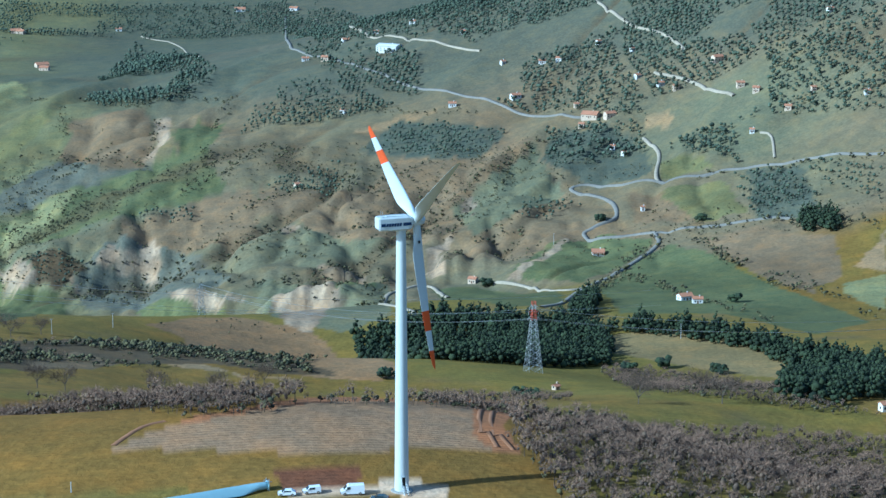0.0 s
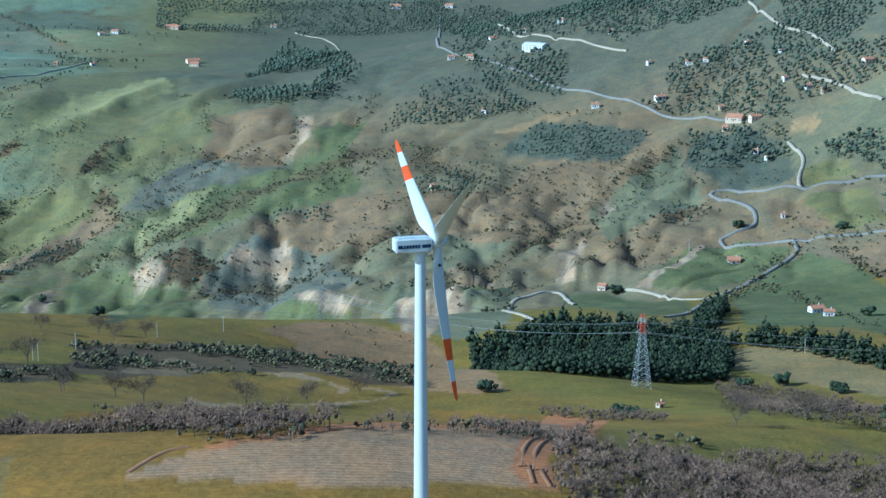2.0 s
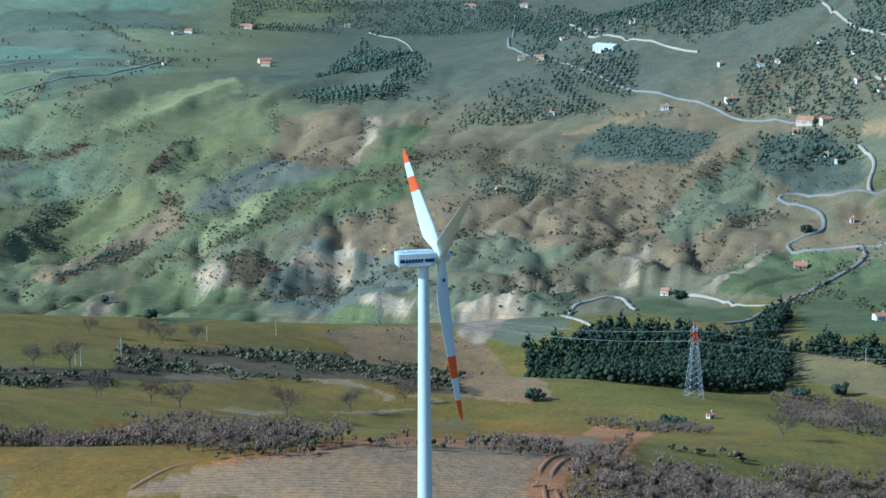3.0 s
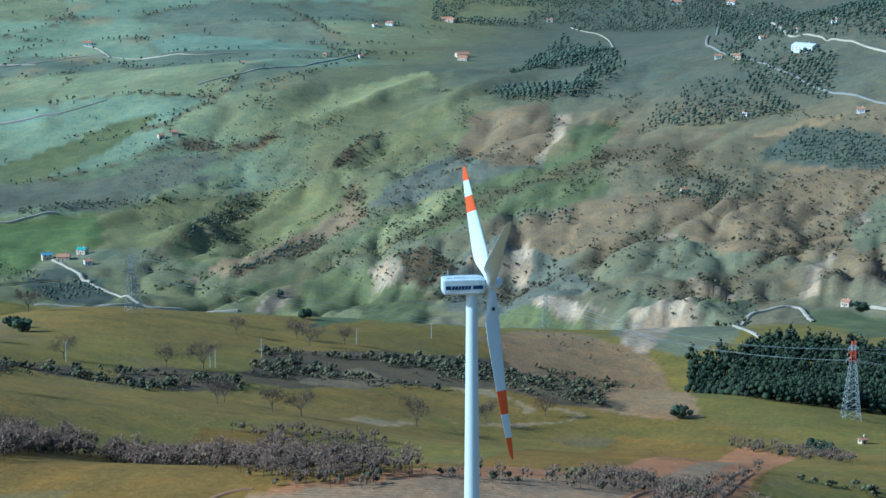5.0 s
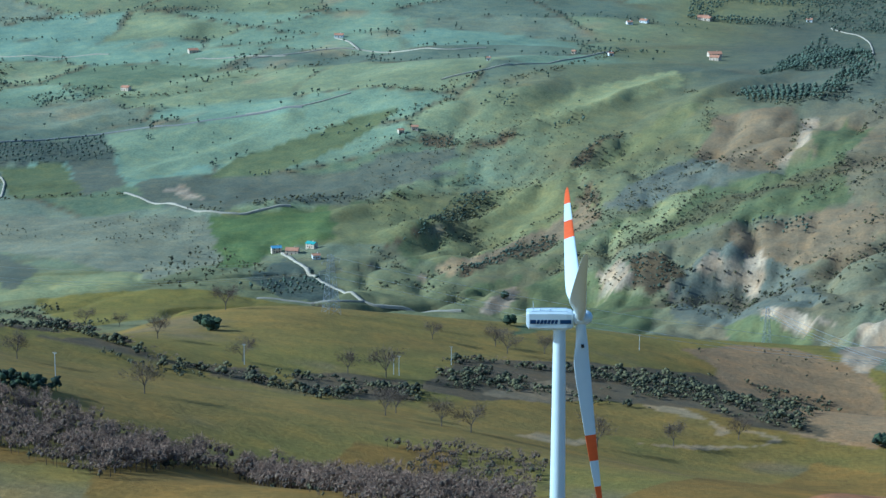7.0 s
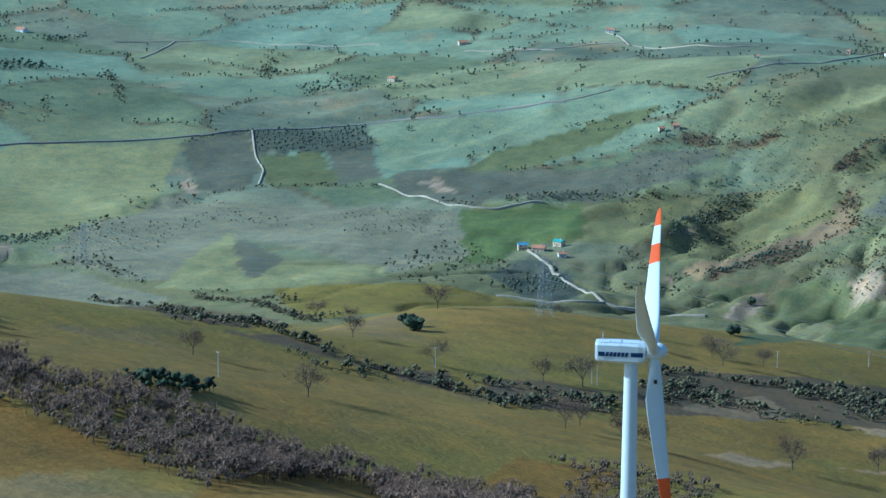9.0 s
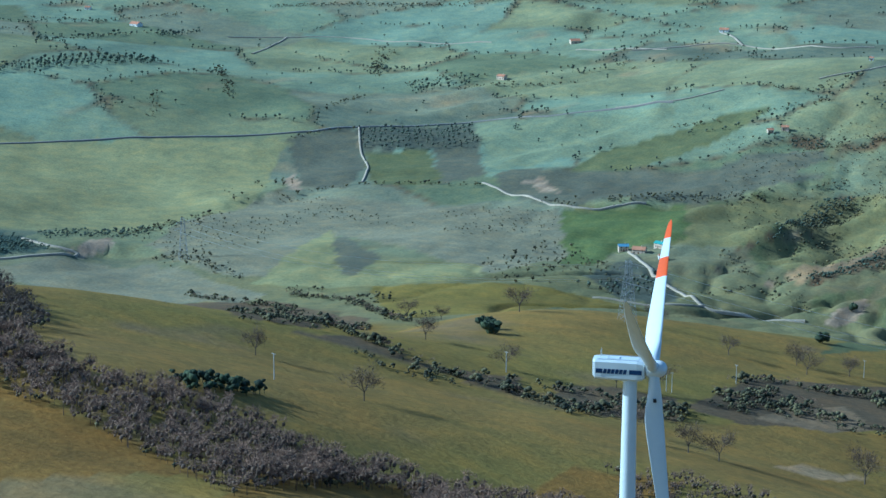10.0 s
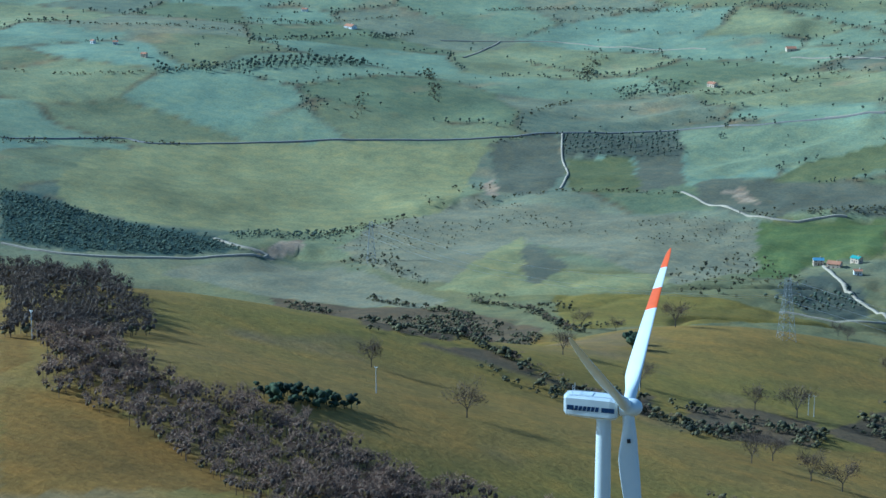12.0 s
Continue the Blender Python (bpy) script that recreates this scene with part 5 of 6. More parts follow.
def scattered(name, spots, kinds, material, label, category, low=0.75, high=1.3, parent=None):
    """Many alike plants as one mesh: each spot gets one of the kinds, turned and sized."""
    verts, faces, at = [], [], 0
    z = ground_height(spots[:, 0], spots[:, 1])
    for which, (v, f) in enumerate(kinds):
        mine = np.flatnonzero(np.arange(len(spots)) % len(kinds) == which)
        if not len(mine):
            continue
        a, s = rng.random(len(mine)) * 6.283, low + (high - low) * rng.random(len(mine))
        c, d = np.cos(a), np.sin(a)
        x = s[:, None] * (c[:, None] * v[:, 0] - d[:, None] * v[:, 1]) + spots[mine, 0][:, None]
        y = s[:, None] * (d[:, None] * v[:, 0] + c[:, None] * v[:, 1]) + spots[mine, 1][:, None]
        h = s[:, None] * (0.85 + 0.3 * rng.random((len(mine), 1))) * v[:, 2] + z[mine][:, None]
        verts.append(np.stack([x, y, h], -1).reshape(-1, 3))
        faces.append((f[None] + (np.arange(len(mine)) * len(v))[:, None, None]).reshape(-1, 3) + at)
        at += len(mine) * len(v)
    verts, faces = np.vstack(verts), np.vstack(faces)
    data = bpy.data.meshes.new(name)
    data.vertices.add(len(verts))
    data.vertices.foreach_set("co", verts.ravel())
    data.loops.add(faces.size)
    data.loops.foreach_set("vertex_index", faces.ravel())
    data.polygons.add(len(faces))
    data.polygons.foreach_set("loop_start", np.arange(len(faces)) * 3)
    data.update(calc_edges=True)
    data.materials.append(material)
    ob = new(name, data)
    if parent:
        ob.parent = parent
        return ob
    return tagged(ob, label, category, kind="stuff")


PINES = [pine_tree(7.4 + 0.9 * k) for k in range(5)]
OLIVES = [leafy_tree(5.0 + 0.4 * k, 2, 0.2) for k in range(4)]
BUSHES = [leafy_tree(2.6 + 0.5 * k, 4) for k in range(4)]
BARE = [wood_tree(4.7 + 0.55 * k, 3.1 + 0.28 * k) for k in range(5)]
TUFTS = [leafy_tree(1.7 + 0.5 * k, 2, 0.4) for k in range(4)]
SCRUBS = [leafy_tree(2.4 + 0.6 * k, 5, 0.5) for k in range(5)]
LOW_BARE = [wood_tree(2.8 + 0.45 * k, 2.2, 3, 80) for k in range(4)]
line_spots = lambda lines, step: np.vstack([np.array(a) + (np.array(b) - np.array(a)) * np.linspace(0, 1, max(2, int(math.dist(a, b) / step)))[:, None] for line in lines for a, b in zip(line, line[1:])])
gather = lambda woods, gap, keep=1.0, rows=0.0: np.vstack([spots_in(c, gap, keep, rows + 17 * k if rows else 0.0) for k, c in enumerate(woods)])

scattered("pine_wood", gather(PINE_WOODS, 4.5, 0.94), PINES, PINE, "dense dark green pine wood on the valley slope", "pine wood")
spots = gather(BARE_WOODS, 3.9, 0.96)
# trunks and inner masses take the darker brown, as shade within the crowns
for cores_or_twigs, name, note in ((0, "bare_wood_cores", "trunks and shade-dark crown cores of a leafless oak wood"), (1, "bare_wood_twigs", "fine grey-brown twigs of a leafless oak wood")):
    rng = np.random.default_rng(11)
    scattered(name, spots, [b[cores_or_twigs] for b in BARE], TWIGS if cores_or_twigs else DARK_TWIGS, note, "bare wood", 0.55, 1.25)
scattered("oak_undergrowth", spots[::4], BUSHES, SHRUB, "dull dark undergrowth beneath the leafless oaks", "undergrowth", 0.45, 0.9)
spots = gather(DARK_WOODS, 5.4, 0.95)
for cores_or_twigs, name, note in ((0, "dark_wood_cores", "dark trunks and inner crown masses of a leafless wood on the hill shoulder"), (1, "dark_wood_twigs", "dark brown twigs of a leafless wood on the hill shoulder")):
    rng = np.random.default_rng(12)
    scattered(name, spots, [b[cores_or_twigs] for b in BARE], DARK_TWIGS if cores_or_twigs else BARK, note, "bare wood", 0.8, 1.5)
scattered("wood_undergrowth", spots[::3], BUSHES, SHRUB, "dark evergreen undergrowth beneath the bare wood", "undergrowth")
spots = gather(HEDGES, 3.3, 0.95)
for cores_or_twigs, name, note in ((0, "hedge_cores", "thin trunks and shade-dark cores of a leafless field hedge"), (1, "hedge_twigs", "grey twigs of a leafless field hedge")):
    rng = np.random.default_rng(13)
    scattered(name, spots, [b[cores_or_twigs] for b in LOW_BARE], TWIGS if cores_or_twigs else DARK_TWIGS, note, "hedge", 0.6, 1.4)
scattered("hedge_bushes", spots[::4], BUSHES, SHRUB, "dark bushes scattered in the leafless field hedge", "bush", 0.5, 1.0)
spots = gather(SCRUB, 3.6, 0.85)
spots = spots[layered(spots[:, 0], 1.4 * spots[:, 1], 30, 135) > -0.02]
scattered("gully_scrub", np.vstack([spots[::3], spots[1::3]]), SCRUBS, SHRUB, "dark low scrub along the bottom of the gullies", "scrub", 0.25, 1.05)
scattered("dry_scrub", spots[2::6], LOW_BARE and [b[1] for b in LOW_BARE], DARK_TWIGS, "dry brown brushwood along the gullies", "scrub", 0.5, 0.95)
spots = gather(SLOPE_BUSHES, 8.5, 0.75)
scattered("slope_bushes", spots[layered(spots[:, 0], spots[:, 1], 60, 131) > -0.1], BUSHES, SHRUB, "dark juniper bushes dotted over the eroded slopes", "bush", 0.4, 1.3)
scattered("evergreen_thicket", gather(EVERGREENS, 2.6, 0.95), BUSHES, PINE, "dark evergreen thicket beside the bare wood", "thicket", 0.8, 1.5)
spots = line_spots(GROWTH_LINES + MORE_GROWTH, 4)
spots = np.repeat(spots, 2, 0) + rng.normal(size=(2 * len(spots), 2)) * 4.0
spots = spots[layered(spots[:, 0], spots[:, 1], 45, 141) > -0.25]
scattered("gully_growth", spots, TUFTS, SHRUB, "dark bushes growing along gullies and field edges", "bush", 0.5, 1.7)
spots = np.repeat(line_spots(MEADOW_GROWTH, 2.2), 3, 0)
spots = spots + rng.normal(size=spots.shape) * 2.4
spots = spots[layered(spots[:, 0], spots[:, 1], 35, 143) > -0.4]
scattered("hedgerow_bushes", spots[::2], SCRUBS, SHRUB, "dark bushes of the ditches between the meadows", "bush", 0.3, 1.2)
scattered("hedgerow_brushwood", spots[1::2], [b[1] for b in LOW_BARE], TWIGS, "leafless grey brushwood along the meadow ditches", "hedge", 0.5, 1.2)
spots = gather(THIN_BUSHES, 7.0, 0.75)
scattered("grazed_slope_bushes", spots[layered(spots[:, 0], spots[:, 1], 110, 137) > -0.12], TUFTS, SHRUB, "small dark bushes dotted over the grazed slopes", "bush", 0.3, 1.1)
spots = gather(THIN_BUSHES[1:3] + THIN_BUSHES[4:], 4.0)
spots = spots[gullies(spots[:, 0], spots[:, 1]) * rng.random(len(spots)) > 0.42]
scattered("gully_bushes", spots, TUFTS, SHRUB, "small dark bushes crowding the narrow rain gullies", "bush", 0.5, 1.6)
spots = spots_in([(-1950, 1450), (-1950, 2500), (-560, 2500), (-520, 1750), (-760, 1480), (-1050, 1560), (-1300, 1380)], 9.0)
edge = field_parcels(spots[:, 0], spots[:, 1])[1]
spots = spots[((edge < 5.5) & (layered(spots[:, 0], spots[:, 1], 90, 82) > 0.0)) | (rng.random(len(spots)) < 0.012)]
scattered("field_edge_trees", spots, OLIVES, OLIVE, "small dark trees along the edges of far fields", "tree line", 0.5, 1.2)
scattered("maquis", gather(MAQUIS, 4.2, 0.85), TUFTS, OLIVE, "dense dark scrub covering gullies and valley sides", "scrub", 0.7, 1.7)
spots = np.vstack([parcels_in(c, 7.4) for c in OLIVE_GROVES])
scattered("olive_grove", spots[layered(spots[:, 0], spots[:, 1], 150, 133) > -0.5], OLIVES, OLIVE, "silvery dark olive trees scattered over the far slope", "olive grove", 0.6, 1.5)
scattered("planted_olives", gather(OLIVE_ROWS, 11.0, 0.92, 20.0), OLIVES, OLIVE, "olive trees planted in straight rows", "olive grove", 0.75, 1.15)

# single trees and bushes standing in the meadows
for k, (x, y) in enumerate(FIELD_TREES):
    tall = 8.5 + 4.0 * lattice(np.array(k), np.array(3), 5)
    tree = thing("bare_tree", pose(x, y, level(x, y)), "leafless grey-brown tree standing alone in the meadow", "tree", "trees in the meadows")
    limbs, twigs = bare_tree(float(tall), float(tall) * 0.5, 1100)
    mesh_of("trunk", limbs[0].tolist(), limbs[1].tolist(), BARK, tree)
    mesh_of("crown", twigs[0].tolist(), twigs[1].tolist(), DARK_TWIGS, tree)
for k, (x, y) in enumerate(ROUND_BUSHES):
    bush = thing("evergreen_tree", pose(x, y, level(x, y)), "dark green evergreen tree standing alone in the grass", "tree", "evergreens in the meadows")
    crown = [(v * (1.5, 1.5, 1.25) * (0.9 + 0.7 * rng.random()) + (rng.normal() * 1.5, rng.normal() * 1.5, 1.9 + 2.6 * rng.random()), f) for v, f in [lump() for _ in range(22)]]
    v, f = joined(crown)
    mesh_of("crown", v.tolist(), f.tolist(), PINE, bush)
    v, f = spike((0, 0, -0.4), (0, 0, 3.0), 0.25, 0.12)
    mesh_of("trunk", v.tolist(), f.tolist(), BARK, bush)

# ---- roads and tracks ----
ROAD = material("worn_asphalt", (0.215, 0.195, 0.165), 0.9, grain=0.2, size=3.0)
TRACK = material("pale_gravel", (0.36, 0.30, 0.215), 0.95, grain=0.25, size=2.5)

RUT = material("reddish_rut_soil", (0.27, 0.13, 0.06), 0.95, grain=0.25, size=0.8, bump_by=0.05)


def build_lane(kind, width, line):
    """A strip that follows the line over the land, rounded at the bends, with a slight camber and verges."""
    p = [Vector((x, y)) for x, y in line]
    p = [p[0] * 2 - p[1], *p, p[-1] * 2 - p[-2]]
    mid = []
    for a, b, c, d in zip(p, p[1:], p[2:], p[3:]):
        n = max(3, int((c - b).length / 5))
        for k in range(n):
            t = k / n
            mid.append(0.5 * ((2 * b) + (c - a) * t + (2 * a - 5 * b + 4 * c - d) * t * t + (3 * b - a - 3 * c + d) * t**3))
    mid.append(p[-2])
    verts, faces = [], []
    for k, q in enumerate(mid):
        way = (mid[min(k + 1, len(mid) - 1)] - mid[max(k - 1, 0)]).normalized()
        side = Vector((-way.y, way.x))
        hs = [level(*(q + side * width * s)) for s in (-0.5, 0, 0.5)]
        lift = 0.9 if abs(q.y) > 300 else 0.06
        for s, drop in ((-0.62, -2.2), (-0.5, 0.0), (0.0, 0.08), (0.5, 0.0), (0.62, -2.2)):
            at = q + side * width * s * (1 + 0.08 * noise.noise((q.x * 0.06, q.y * 0.06, s)))
            verts.append((at.x, at.y, max(hs) * 0.5 + hs[1] * 0.5 + lift + drop))
    for k in range(len(mid) - 1):
        for j in range(4):
            faces.append((5 * k + j, 5 * k + j + 1, 5 * k + j + 6, 5 * k + j + 5))
    ob = mesh_of("road" if kind == "road" else "track", verts, faces, {"road": ROAD, "track": TRACK, "rut": RUT}[kind], smooth=True)
    note = "narrow pale grey country road winding over the hills" if kind == "road" else "pale gravel farm track between the fields"
    if kind == "rut":
        note = "reddish wheel ruts worn into the field edge"
    return tagged(ob, note, "road" if kind == "road" else "track", kind="structure")


for kind, width, line in LANES:
    build_lane(kind, width * (1.0 if kind == "rut" else 0.8), line)

# ---- houses ----
PLASTER = material("white_plaster", (0.74, 0.71, 0.66), 0.9, grain=0.12, size=1.5)
CREAM = material("cream_plaster", (0.60, 0.47, 0.34), 0.9, grain=0.15, size=1.5)
TILES = material("clay_roof_tiles", (0.42, 0.20, 0.11), 0.9, grain=0.25, size=0.8, bump_by=0.04)
GREY_ROOF = material("grey_sheet_roof", (0.50, 0.50, 0.49), 0.7, grain=0.15, size=1.5)
BLUE_ROOF = material("blue_sheet_roof", (0.14, 0.27, 0.38), 0.6, grain=0.15, size=1.5)
GREEN_ROOF = material("green_sheet_roof", (0.10, 0.30, 0.26), 0.6, grain=0.15, size=1.5)
PANE = material("window_glass", (0.03, 0.04, 0.05), 0.12, grain=0.1)
WOOD = material("brown_door", (0.13, 0.07, 0.04), 0.7, grain=0.2, size=0.3)
STYLES = {
    "white": (PLASTER, TILES, 3.4, "small white-plastered farmhouse with a tiled roof"), "cream": (CREAM, TILES, 3.6, "cream-coloured stone farmhouse with a tiled roof"),
    "tiled": (CREAM, TILES, 4.2, "two-storey farmhouse with a red tiled roof"), "villa": (PLASTER, TILES, 3.4, "white house with a porch and red tiled roof"),
    "hall": (PLASTER, GREY_ROOF, 6.0, "large white industrial hall with a pale flat-pitched roof"), "blue": (CREAM, BLUE_ROOF, 4.5, "farm barn with a blue sheet roof"),
    "green": (CREAM, GREEN_ROOF, 4.0, "farm shed with a green sheet roof"), "shed": (CREAM, TILES, 2.2, "tiny stone field hut in the meadow"),
}


def build_house(x, y, length, style, turn):
    """Walls, gabled roof with eaves and ridge, chimney, door and windows on two sides."""
    walls, roof, high, note = STYLES[style]
    half, deep = max(length, 3.0) / 2, max(length, 3.0) * (0.36 if length > 6 else 0.42)
    z = min(level(x + dx, y + dy) for dx in (-half, half) for dy in (-deep, deep))
    house = thing("house", pose(x, y, z, 0, 0, turn), note, "house", "houses on the hills")
    rise = deep * (0.22 if style == "hall" else 0.45)
    lift = level(x, y) - z
    top = high + lift
    bm = bmesh.new()
    ends = [[(s * half, -deep, -0.5), (s * half, deep, -0.5), (s * half, deep, top), (s * half, 0, top + rise - 0.05), (s * half, -deep, top)] for s in (-1, 1)]
    add_rings(bm, ends)
    part("wall", bm, walls, house)
    bm = bmesh.new()
    for s in (-1, 1):
        slab = [(-half - 0.4, s * (deep + 0.45), top - 0.2), (half + 0.4, s * (deep + 0.45), top - 0.2), (half + 0.4, 0, top + rise), (-half - 0.4, 0, top + rise)]
        under = [(px, py, pz - 0.2) for px, py, pz in slab]
        add_rings(bm, [under, slab])
    cover = part("roof", bm, roof, house)
    part("chimney", box(half * 0.3, half * 0.3 + 0.6, -0.3, 0.3, top + rise - 0.4, top + rise + 0.9, 0.03), walls, cover)
    part("ridge", add_bar(bmesh.new(), (-half - 0.4, 0, top + rise), (half + 0.4, 0, top + rise), 0.3, 6), roof, cover)
    part("door", box(-0.5, 0.5, -deep - 0.06, -deep + 0.05, lift, lift + 2.1), WOOD, house)
    count = max(2, min(6, int(length / 3)))
    for k in range(count):
        wx = -half + (k + 0.5) * 2 * half / count
        if abs(wx) < 0.9:
            continue
        for level_at in ([lift + 1.0] if high < 4 else [lift + 0.9, lift + 2.9]):
            window = part("window", box(wx - 0.45, wx + 0.45, -deep - 0.04, -deep + 0.05, level_at, level_at + 1.1), PANE, house)
            part("sill", box(wx - 0.55, wx + 0.55, -deep - 0.14, -deep + 0.02, level_at - 0.1, level_at), walls, window)
    for s in (-1, 1):
        part("window", box(s * half - 0.05, s * half + 0.05, -0.45, 0.45, lift + 1.0, lift + 2.0), PANE, house)
    if style == "villa":
        part("porch", add_box(add_box(box(-half, half, -deep - 2.2, -deep - 0.06, lift + 2.5, lift + 2.7), -half, -half + 0.3, -deep - 2.2, -deep - 1.9, lift - 0.4, lift + 2.5), half - 0.3, half, -deep - 2.2, -deep - 1.9, lift - 0.4, lift + 2.5), TILES, house, "tiled porch on posts")
    return house


for k, (x, y, length, style) in enumerate(HOUSES):
    build_house(x, y, length, style, (k * 47) % 70 - 25)

# ---- pylons, power line and poles ----
RED = material("red_steel_paint", (0.55, 0.09, 0.04), 0.5, grain=0.15)
PALE = material("pale_steel_paint", (0.44, 0.44, 0.42), 0.5, grain=0.12)
DULL_STEEL = material("dull_grey_steel", (0.26, 0.27, 0.27), 0.7, grain=0.12)
POLE = material("grey_concrete_pole", (0.50, 0.49, 0.46), 0.85, grain=0.15, size=0.4)


def lattice_tower(parent, height, base, top_width, bays, paints, arms, thick=0.16):
    """Four legs with crossed braces, bay by bay, and cross-arms."""
    zs = [height * (1 - (1 - k / bays) ** 1.15) for k in range(bays + 1)]
    w = lambda z: base / 2 + (top_width - base) / 2 * min(1, z / (height * 0.86))
    for k, (z0, z1) in enumerate(zip(zs, zs[1:])):
        bm = bmesh.new()
        a, b = w(z0), w(z1)
        corner = lambda s, r, z: (r * (1, 1, -1, -1)[s], r * (1, -1, -1, 1)[s], z)
        for s in range(4):
            t = (s + 1) % 4
            add_bar(bm, corner(s, a, z0), corner(s, b, z1), thick * 1.5)
            add_bar(bm, corner(s, a, z0), corner(t, b, z1), thick)
            add_bar(bm, corner(t, a, z0), corner(s, b, z1), thick)
            add_bar(bm, corner(s, b, z1), corner(t, b, z1), thick)
        part("lattice_bay", bm, paints(z0 / height), parent)
    for z, reach in arms:
        for s in (-1, 1):
            bm = bmesh.new()
            for d in (-0.5, 0.5):
                add_bar(bm, (s * w(z), d, z), (s * reach, 0, z + 0.3), thick)
                add_bar(bm, (s * w(z), d, z + 1.4), (s * reach, 0, z + 0.3), thick)
            part("cross_arm", bm, paints(z / height), parent)
        for s in (-1, 1):
            part("insulator", add_bar(bmesh.new(), (s * reach, 0, z + 0.3), (s * reach, 0, z - 1.1), 0.22, 6), PALE, parent)


x, y = 53.5, 538.0
pylon = thing("lattice_pylon", pose(x, y, level(x, y) - 0.4, 0, 0, 20), "tall steel lattice pylon with red and white painted top", "pylon", "power pylons")
lattice_tower(pylon, 36.0, 7.4, 1.7, 13, lambda f: (RED if f > 0.93 or 0.80 < f < 0.87 or 0.70 < f < 0.76 else PALE) if f > 0.68 else PALE, ((27.5, 3.0), (30.5, 2.6), (33.0, 2.2)), 0.11)
x2, y2 = -307.0, 605.0
second = thing("lattice_pylon", pose(x2, y2, level(x2, y2) - 0.4, 0, 0, 55), "grey steel lattice pylon with spread cross-arms on the ridge", "pylon", "power pylons")
lattice_tower(second, 30.0, 7.0, 2.4, 9, lambda f: DULL_STEEL, ((22.0, 6.5), (27.0, 5.0)), 0.11)
x3, y3 = -905.0, 1010.0
third = thing("lattice_pylon", pose(x3, y3, level(x3, y3) - 0.4, 0, 0, 50), "distant grey steel lattice pylon across the valley", "pylon", "power pylons")
lattice_tower(third, 34.0, 7.0, 2.4, 9, lambda f: DULL_STEEL, ((25.0, 6.5), (30.0, 5.0)), 0.12)
x4, y4 = -150.0, 905.0
fourth = thing("lattice_pylon", pose(x4, y4, level(x4, y4) - 0.4, 0, 0, 30), "distant grey steel lattice pylon above the clay slope", "pylon", "power pylons")
lattice_tower(fourth, 26.0, 5.0, 1.8, 8, lambda f: DULL_STEEL, ((19.0, 4.0), (23.0, 3.0)), 0.11)
WIRE = material("aluminium_cable", (0.55, 0.56, 0.56), 0.4, 0.5, grain=0.05)


def cable(a, b, sag, thick=0.10):
    a, b = Vector(a), Vector(b)
    bm = bmesh.new()
    rows = []
    for k in range(25):
        t = k / 24
        q = a.lerp(b, t) - Vector((0, 0, sag * 4 * t * (1 - t)))
        rows.append([(q.x + thick * math.cos(j * 2.0944), q.y + thick * math.sin(j * 2.0944), q.z + thick * math.cos(j * 2.0944 + 1)) for j in range(3)])
    return tagged(part("power_cable", add_rings(bm, rows), WIRE), "thin aluminium overhead power cable slung between pylons", "cable", "cables of the power line")


g2, g3, g1, g4 = level(x2, y2), level(x3, y3), level(x, y), level(x4, y4)
for dx, dz2, dz3 in ((-6, 21, 24), (6, 21, 24), (0, 29, 33)):
    cable((x2 + 0.57 * dx, y2 + 0.82 * dx, g2 + dz2), (x3 + 0.6 * dx, y3 + 0.8 * dx, g3 + dz3), 14)
    cable((x2 + 0.57 * dx, y2 + 0.82 * dx, g2 + dz2), (120 + dx, 640, level(120, 640) + dz2 + 8), 12)
for dx, dz in ((-2.6, 27), (2.6, 27), (0, 32)):
    cable((x + dx, y, g1 + dz), (x4 + dx, y4, g4 + dz * 0.8), 9)
    cable((x + dx, y, g1 + dz), (330 + dx, 560, level(330, 560) + dz), 10)
for k, (px, py) in enumerate(POLES):
    stake = thing("pole", pose(px, py, level(px, py)), "slender grey concrete pole carrying wires across the meadow", "pole", "poles in the meadows")
    tall = 8.5 if k != 6 else 2.6
    part("shaft", add_rings(bmesh.new(), [ring(0.17, -0.4, 8), ring(0.10, tall, 8)]), POLE, stake)
    if k != 6:
        part("cross_arm", add_bar(bmesh.new(), (-0.7, 0, tall - 0.3), (0.7, 0, tall - 0.3), 0.12), GALVANISED, stake)
        for s in (-0.6, 0.0, 0.6):
            part("insulator", add_bar(bmesh.new(), (s, 0, tall - 0.3), (s, 0, tall + 0.1), 0.14, 6), PALE, stake)

# ---- on the turbine's pad: vehicles and the spare blade ----
CAR_WHITE = material("white_car_paint", (0.78, 0.79, 0.80), 0.25, grain=0.03)
CAR_DARK = material("dark_car_paint", (0.05, 0.07, 0.08), 0.25, grain=0.05)
LAMP = material("red_lamp_glass", (0.45, 0.03, 0.02), 0.2, grain=0.05)
HUB_CAP = material("steel_rim", (0.5, 0.5, 0.5), 0.3, 0.8, grain=0.05)
# the spare blade's blue-grey is darkened to hold the shade it lies in
SHADED_BLUE = material("shaded_blue_grey_coating", (0.30, 0.42, 0.46), 0.35, grain=0.06, size=1.5)


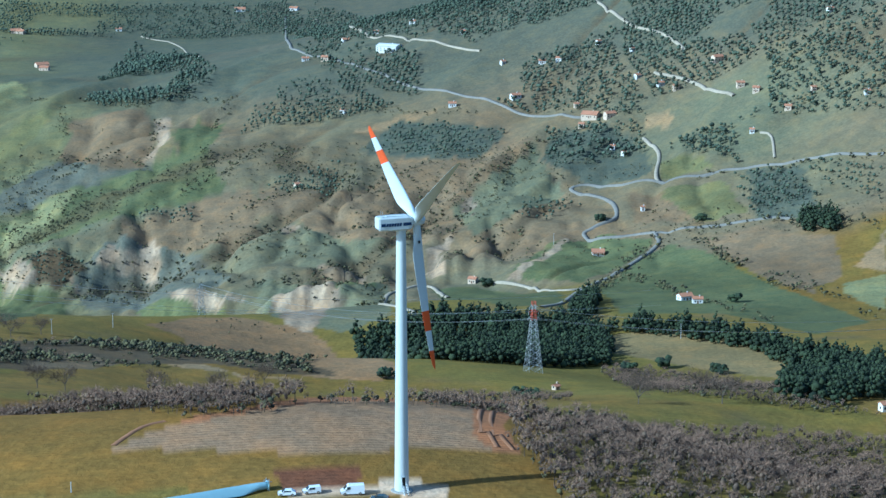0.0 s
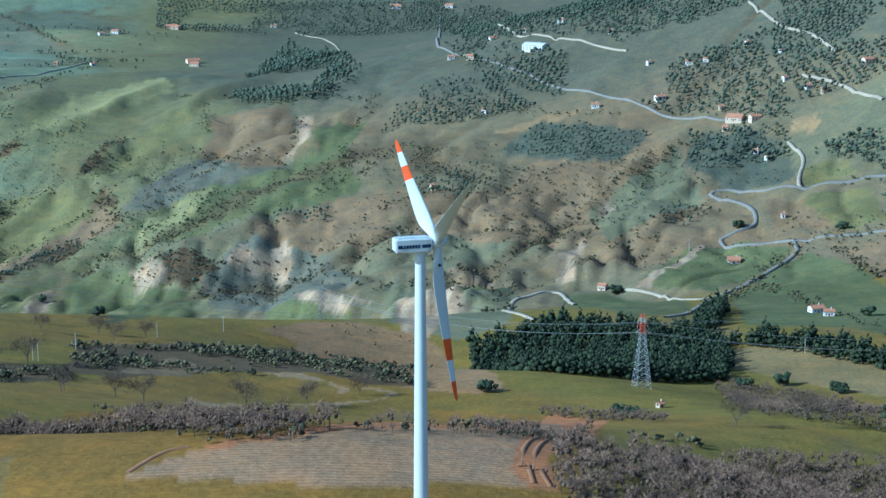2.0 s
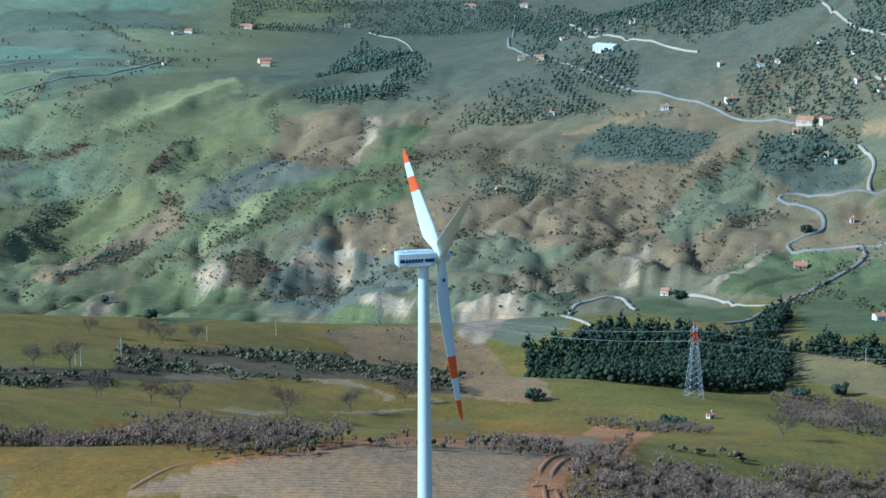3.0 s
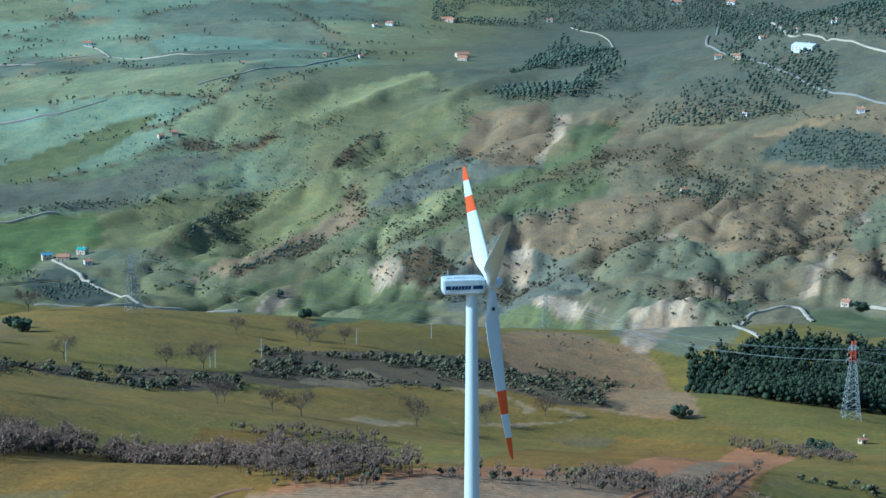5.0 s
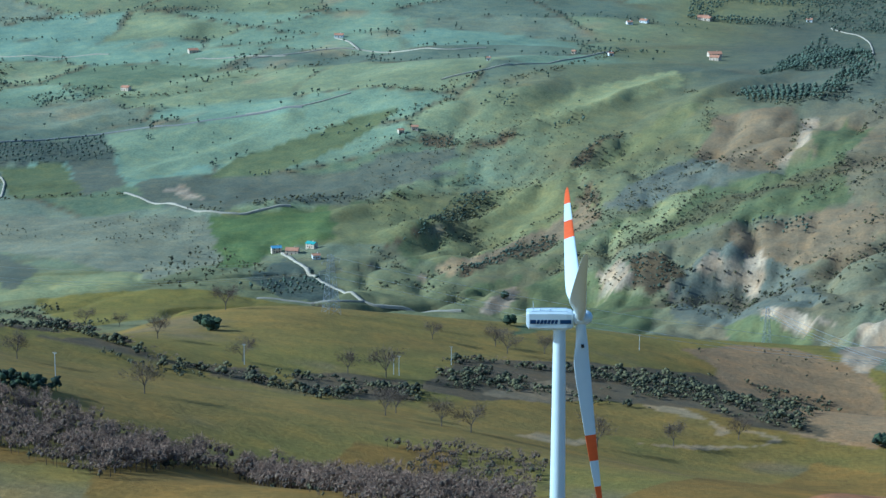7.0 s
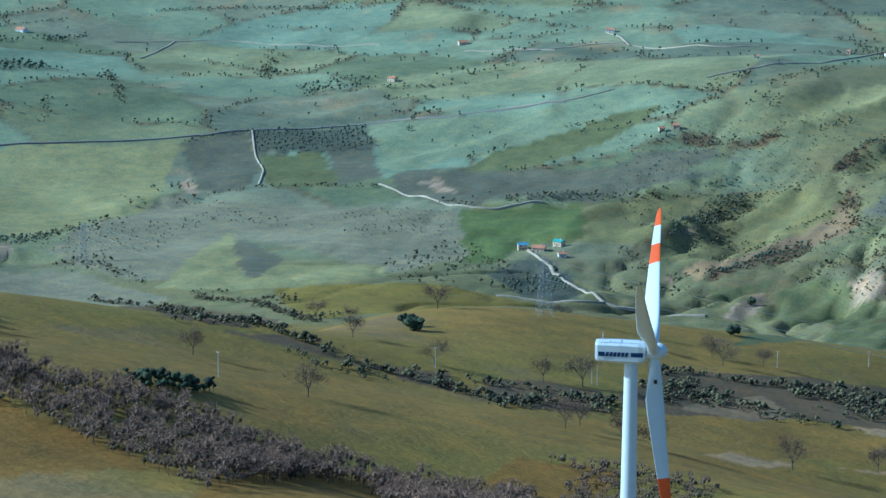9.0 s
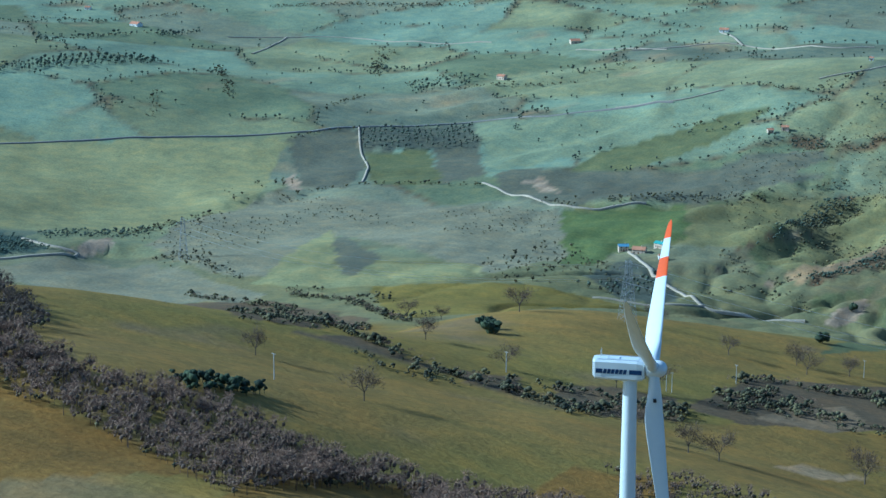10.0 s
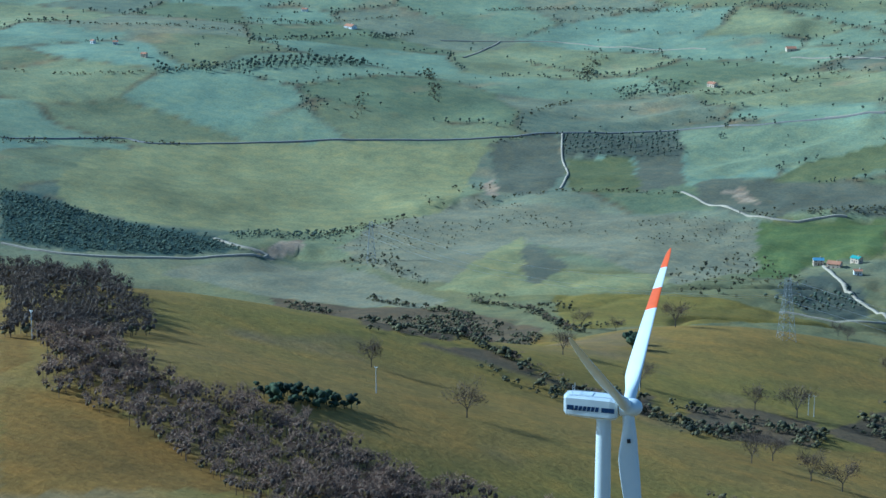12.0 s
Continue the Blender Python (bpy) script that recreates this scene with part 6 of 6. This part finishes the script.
def build_vehicle(name, m, outline, glass, width, wheels, paint, label):
    """A body from its side outline, with windows, wheels, bumpers and lamps; it drives towards +x."""
    car = thing(name, m, label, "van" if "van" in name else "car", "vehicles on the pad")
    rings = []
    for y, narrow, low in ((-width / 2, 0.06, 0.12), (-width / 2 + 0.1, 0.0, 0.0), (width / 2 - 0.1, 0.0, 0.0), (width / 2, 0.06, 0.12)):
        rings.append([(x, y * (1 - 0.10 * max(0, (z - 0.9) / 1.4)), z - (low if z > 1.0 else 0)) for x, z in outline])
    part("body", add_rings(bmesh.new(), rings), paint, car)
    for k, (x0, x1, z0, z1, side) in enumerate(glass):
        if side:
            for s in (-1, 1):
                part("side_window", box(x0, x1, s * width * 0.475 - 0.035, s * width * 0.475 + 0.035, z0, z1, 0.02), PANE, car)
        else:
            bm = bmesh.new()
            w = width * 0.41
            add_rings(bm, [[(x0, -w, z0), (x0, w, z0), (x1, w * 0.92, z1), (x1, -w * 0.92, z1)], [(x0 + 0.05, -w, z0 + 0.04), (x0 + 0.05, w, z0 + 0.04), (x1 + 0.05, w * 0.92, z1 + 0.04), (x1 + 0.05, -w * 0.92, z1 + 0.04)]])
            part("windscreen", bm, PANE, car)
    for x in wheels:
        for s in (-1, 1):
            disc = lambda r, a, b: add_rings(bmesh.new(), [[(r * math.cos(2 * math.pi * j / 20), yy, r * math.sin(2 * math.pi * j / 20)) for j in range(20)] for yy in (a, b)])
            wheel = part("wheel", disc(0.34, -0.11, 0.11), DARK, car)
            wheel.matrix_basis = pose(x, s * (width / 2 - 0.1), 0.34)
            part("rim", disc(0.2, -0.12, 0.12), HUB_CAP, wheel)
    front, back = max(p[0] for p in outline), min(p[0] for p in outline)
    part("bumper", box(front - 0.12, front + 0.06, -width * 0.46, width * 0.46, 0.35, 0.6, 0.03), DARK, car)
    for s in (-1, 1):
        part("tail_lamp", box(back - 0.03, back + 0.05, s * width * 0.42 - 0.09, s * width * 0.42 + 0.09, 0.8, 1.15), LAMP, car)
        part("headlamp", box(front - 0.1, front + 0.03, s * width * 0.38 - 0.14, s * width * 0.38 + 0.14, 0.72, 0.9), PALE, car)
        part("mirror", box(wheels[0] - 0.45, wheels[0] - 0.25, s * (width / 2 + 0.1) - 0.09, s * (width / 2 + 0.1) + 0.09, 1.15, 1.35, 0.03), DARK, car)
    return car


VAN = ((-2.75, 0.35), (2.55, 0.3), (2.75, 0.55), (2.65, 0.95), (1.95, 1.25), (1.25, 2.15), (0.9, 2.4), (-2.65, 2.42), (-2.75, 2.2))
SMALL_VAN = ((-2.0, 0.35), (2.0, 0.3), (2.15, 0.55), (2.05, 0.9), (1.3, 1.08), (0.65, 1.72), (-1.85, 1.8), (-2.0, 1.5))
CAR = ((-2.05, 0.35), (2.0, 0.3), (2.1, 0.6), (1.95, 0.82), (1.1, 0.98), (0.4, 1.45), (-1.1, 1.5), (-1.9, 1.05), (-2.1, 0.9))
spot = lambda x, y, turn: pose(x, y, level(x, y) + 0.02, 0, 0, turn)
build_vehicle("delivery_van", spot(-11.3, -3.2, 186), VAN, ((1.98, 1.28, 1.3, 2.1, 0), (0.5, 1.35, 1.35, 2.0, 1)), 2.0, (1.75, -1.75), CAR_WHITE, "white high-roofed panel van parked on the gravel")
build_vehicle("small_van", spot(-20.6, -3.2, 192), SMALL_VAN, ((1.32, 0.68, 1.1, 1.68, 0), (-0.6, 0.75, 1.12, 1.6, 1)), 1.75, (1.35, -1.3), CAR_WHITE, "small white van with its rear door up on the gravel")
build_vehicle("car", spot(-26.3, -4.6, 182), CAR, ((1.1, 0.42, 1.0, 1.42, 0), (-1.0, 0.6, 1.02, 1.38, 1)), 1.75, (1.3, -1.3), CAR_WHITE, "small white car parked on the gravel track")
build_vehicle("car", spot(-4.9, -6.6, 170), CAR, ((1.1, 0.42, 1.0, 1.42, 0), (-1.0, 0.6, 1.02, 1.38, 1)), 1.75, (1.3, -1.3), CAR_DARK, "small dark car parked beside the gravel pad")

spare = thing("spare_blade", pose(-30.6, -1.2, level(-31, -1) + 1.05, 0, -90, 27), "turbine blade lying on the ground with its root flange, its blue-grey darkened as shade", "turbine blade")
shell = part("blade_shell", add_rings(bmesh.new(), [blade_ring(r) for r in np.concatenate([np.linspace(0.6, 8, 14), np.linspace(9, 35.9, 16)])]), SHADED_BLUE, spare, smooth=True)
shell.matrix_basis = pose(0, 0, 0, 0, 0, 75)
part("root_flange", add_rings(bmesh.new(), [ring(1.15, 0.35, 32), ring(1.15, 0.6, 32)]), SHADED_BLUE, spare, "round root flange standing upright")
stand = bmesh.new()
for s in (-0.9, 0.9):
    add_bar(stand, (-1.25, s, 0.4), (1.6, s, 0.4), 0.16)
    add_bar(stand, (1.0, s, -0.3), (1.0, s, 1.1), 0.16)
part("transport_frame", stand, GALVANISED, spare, "steel transport frame round the blade root")
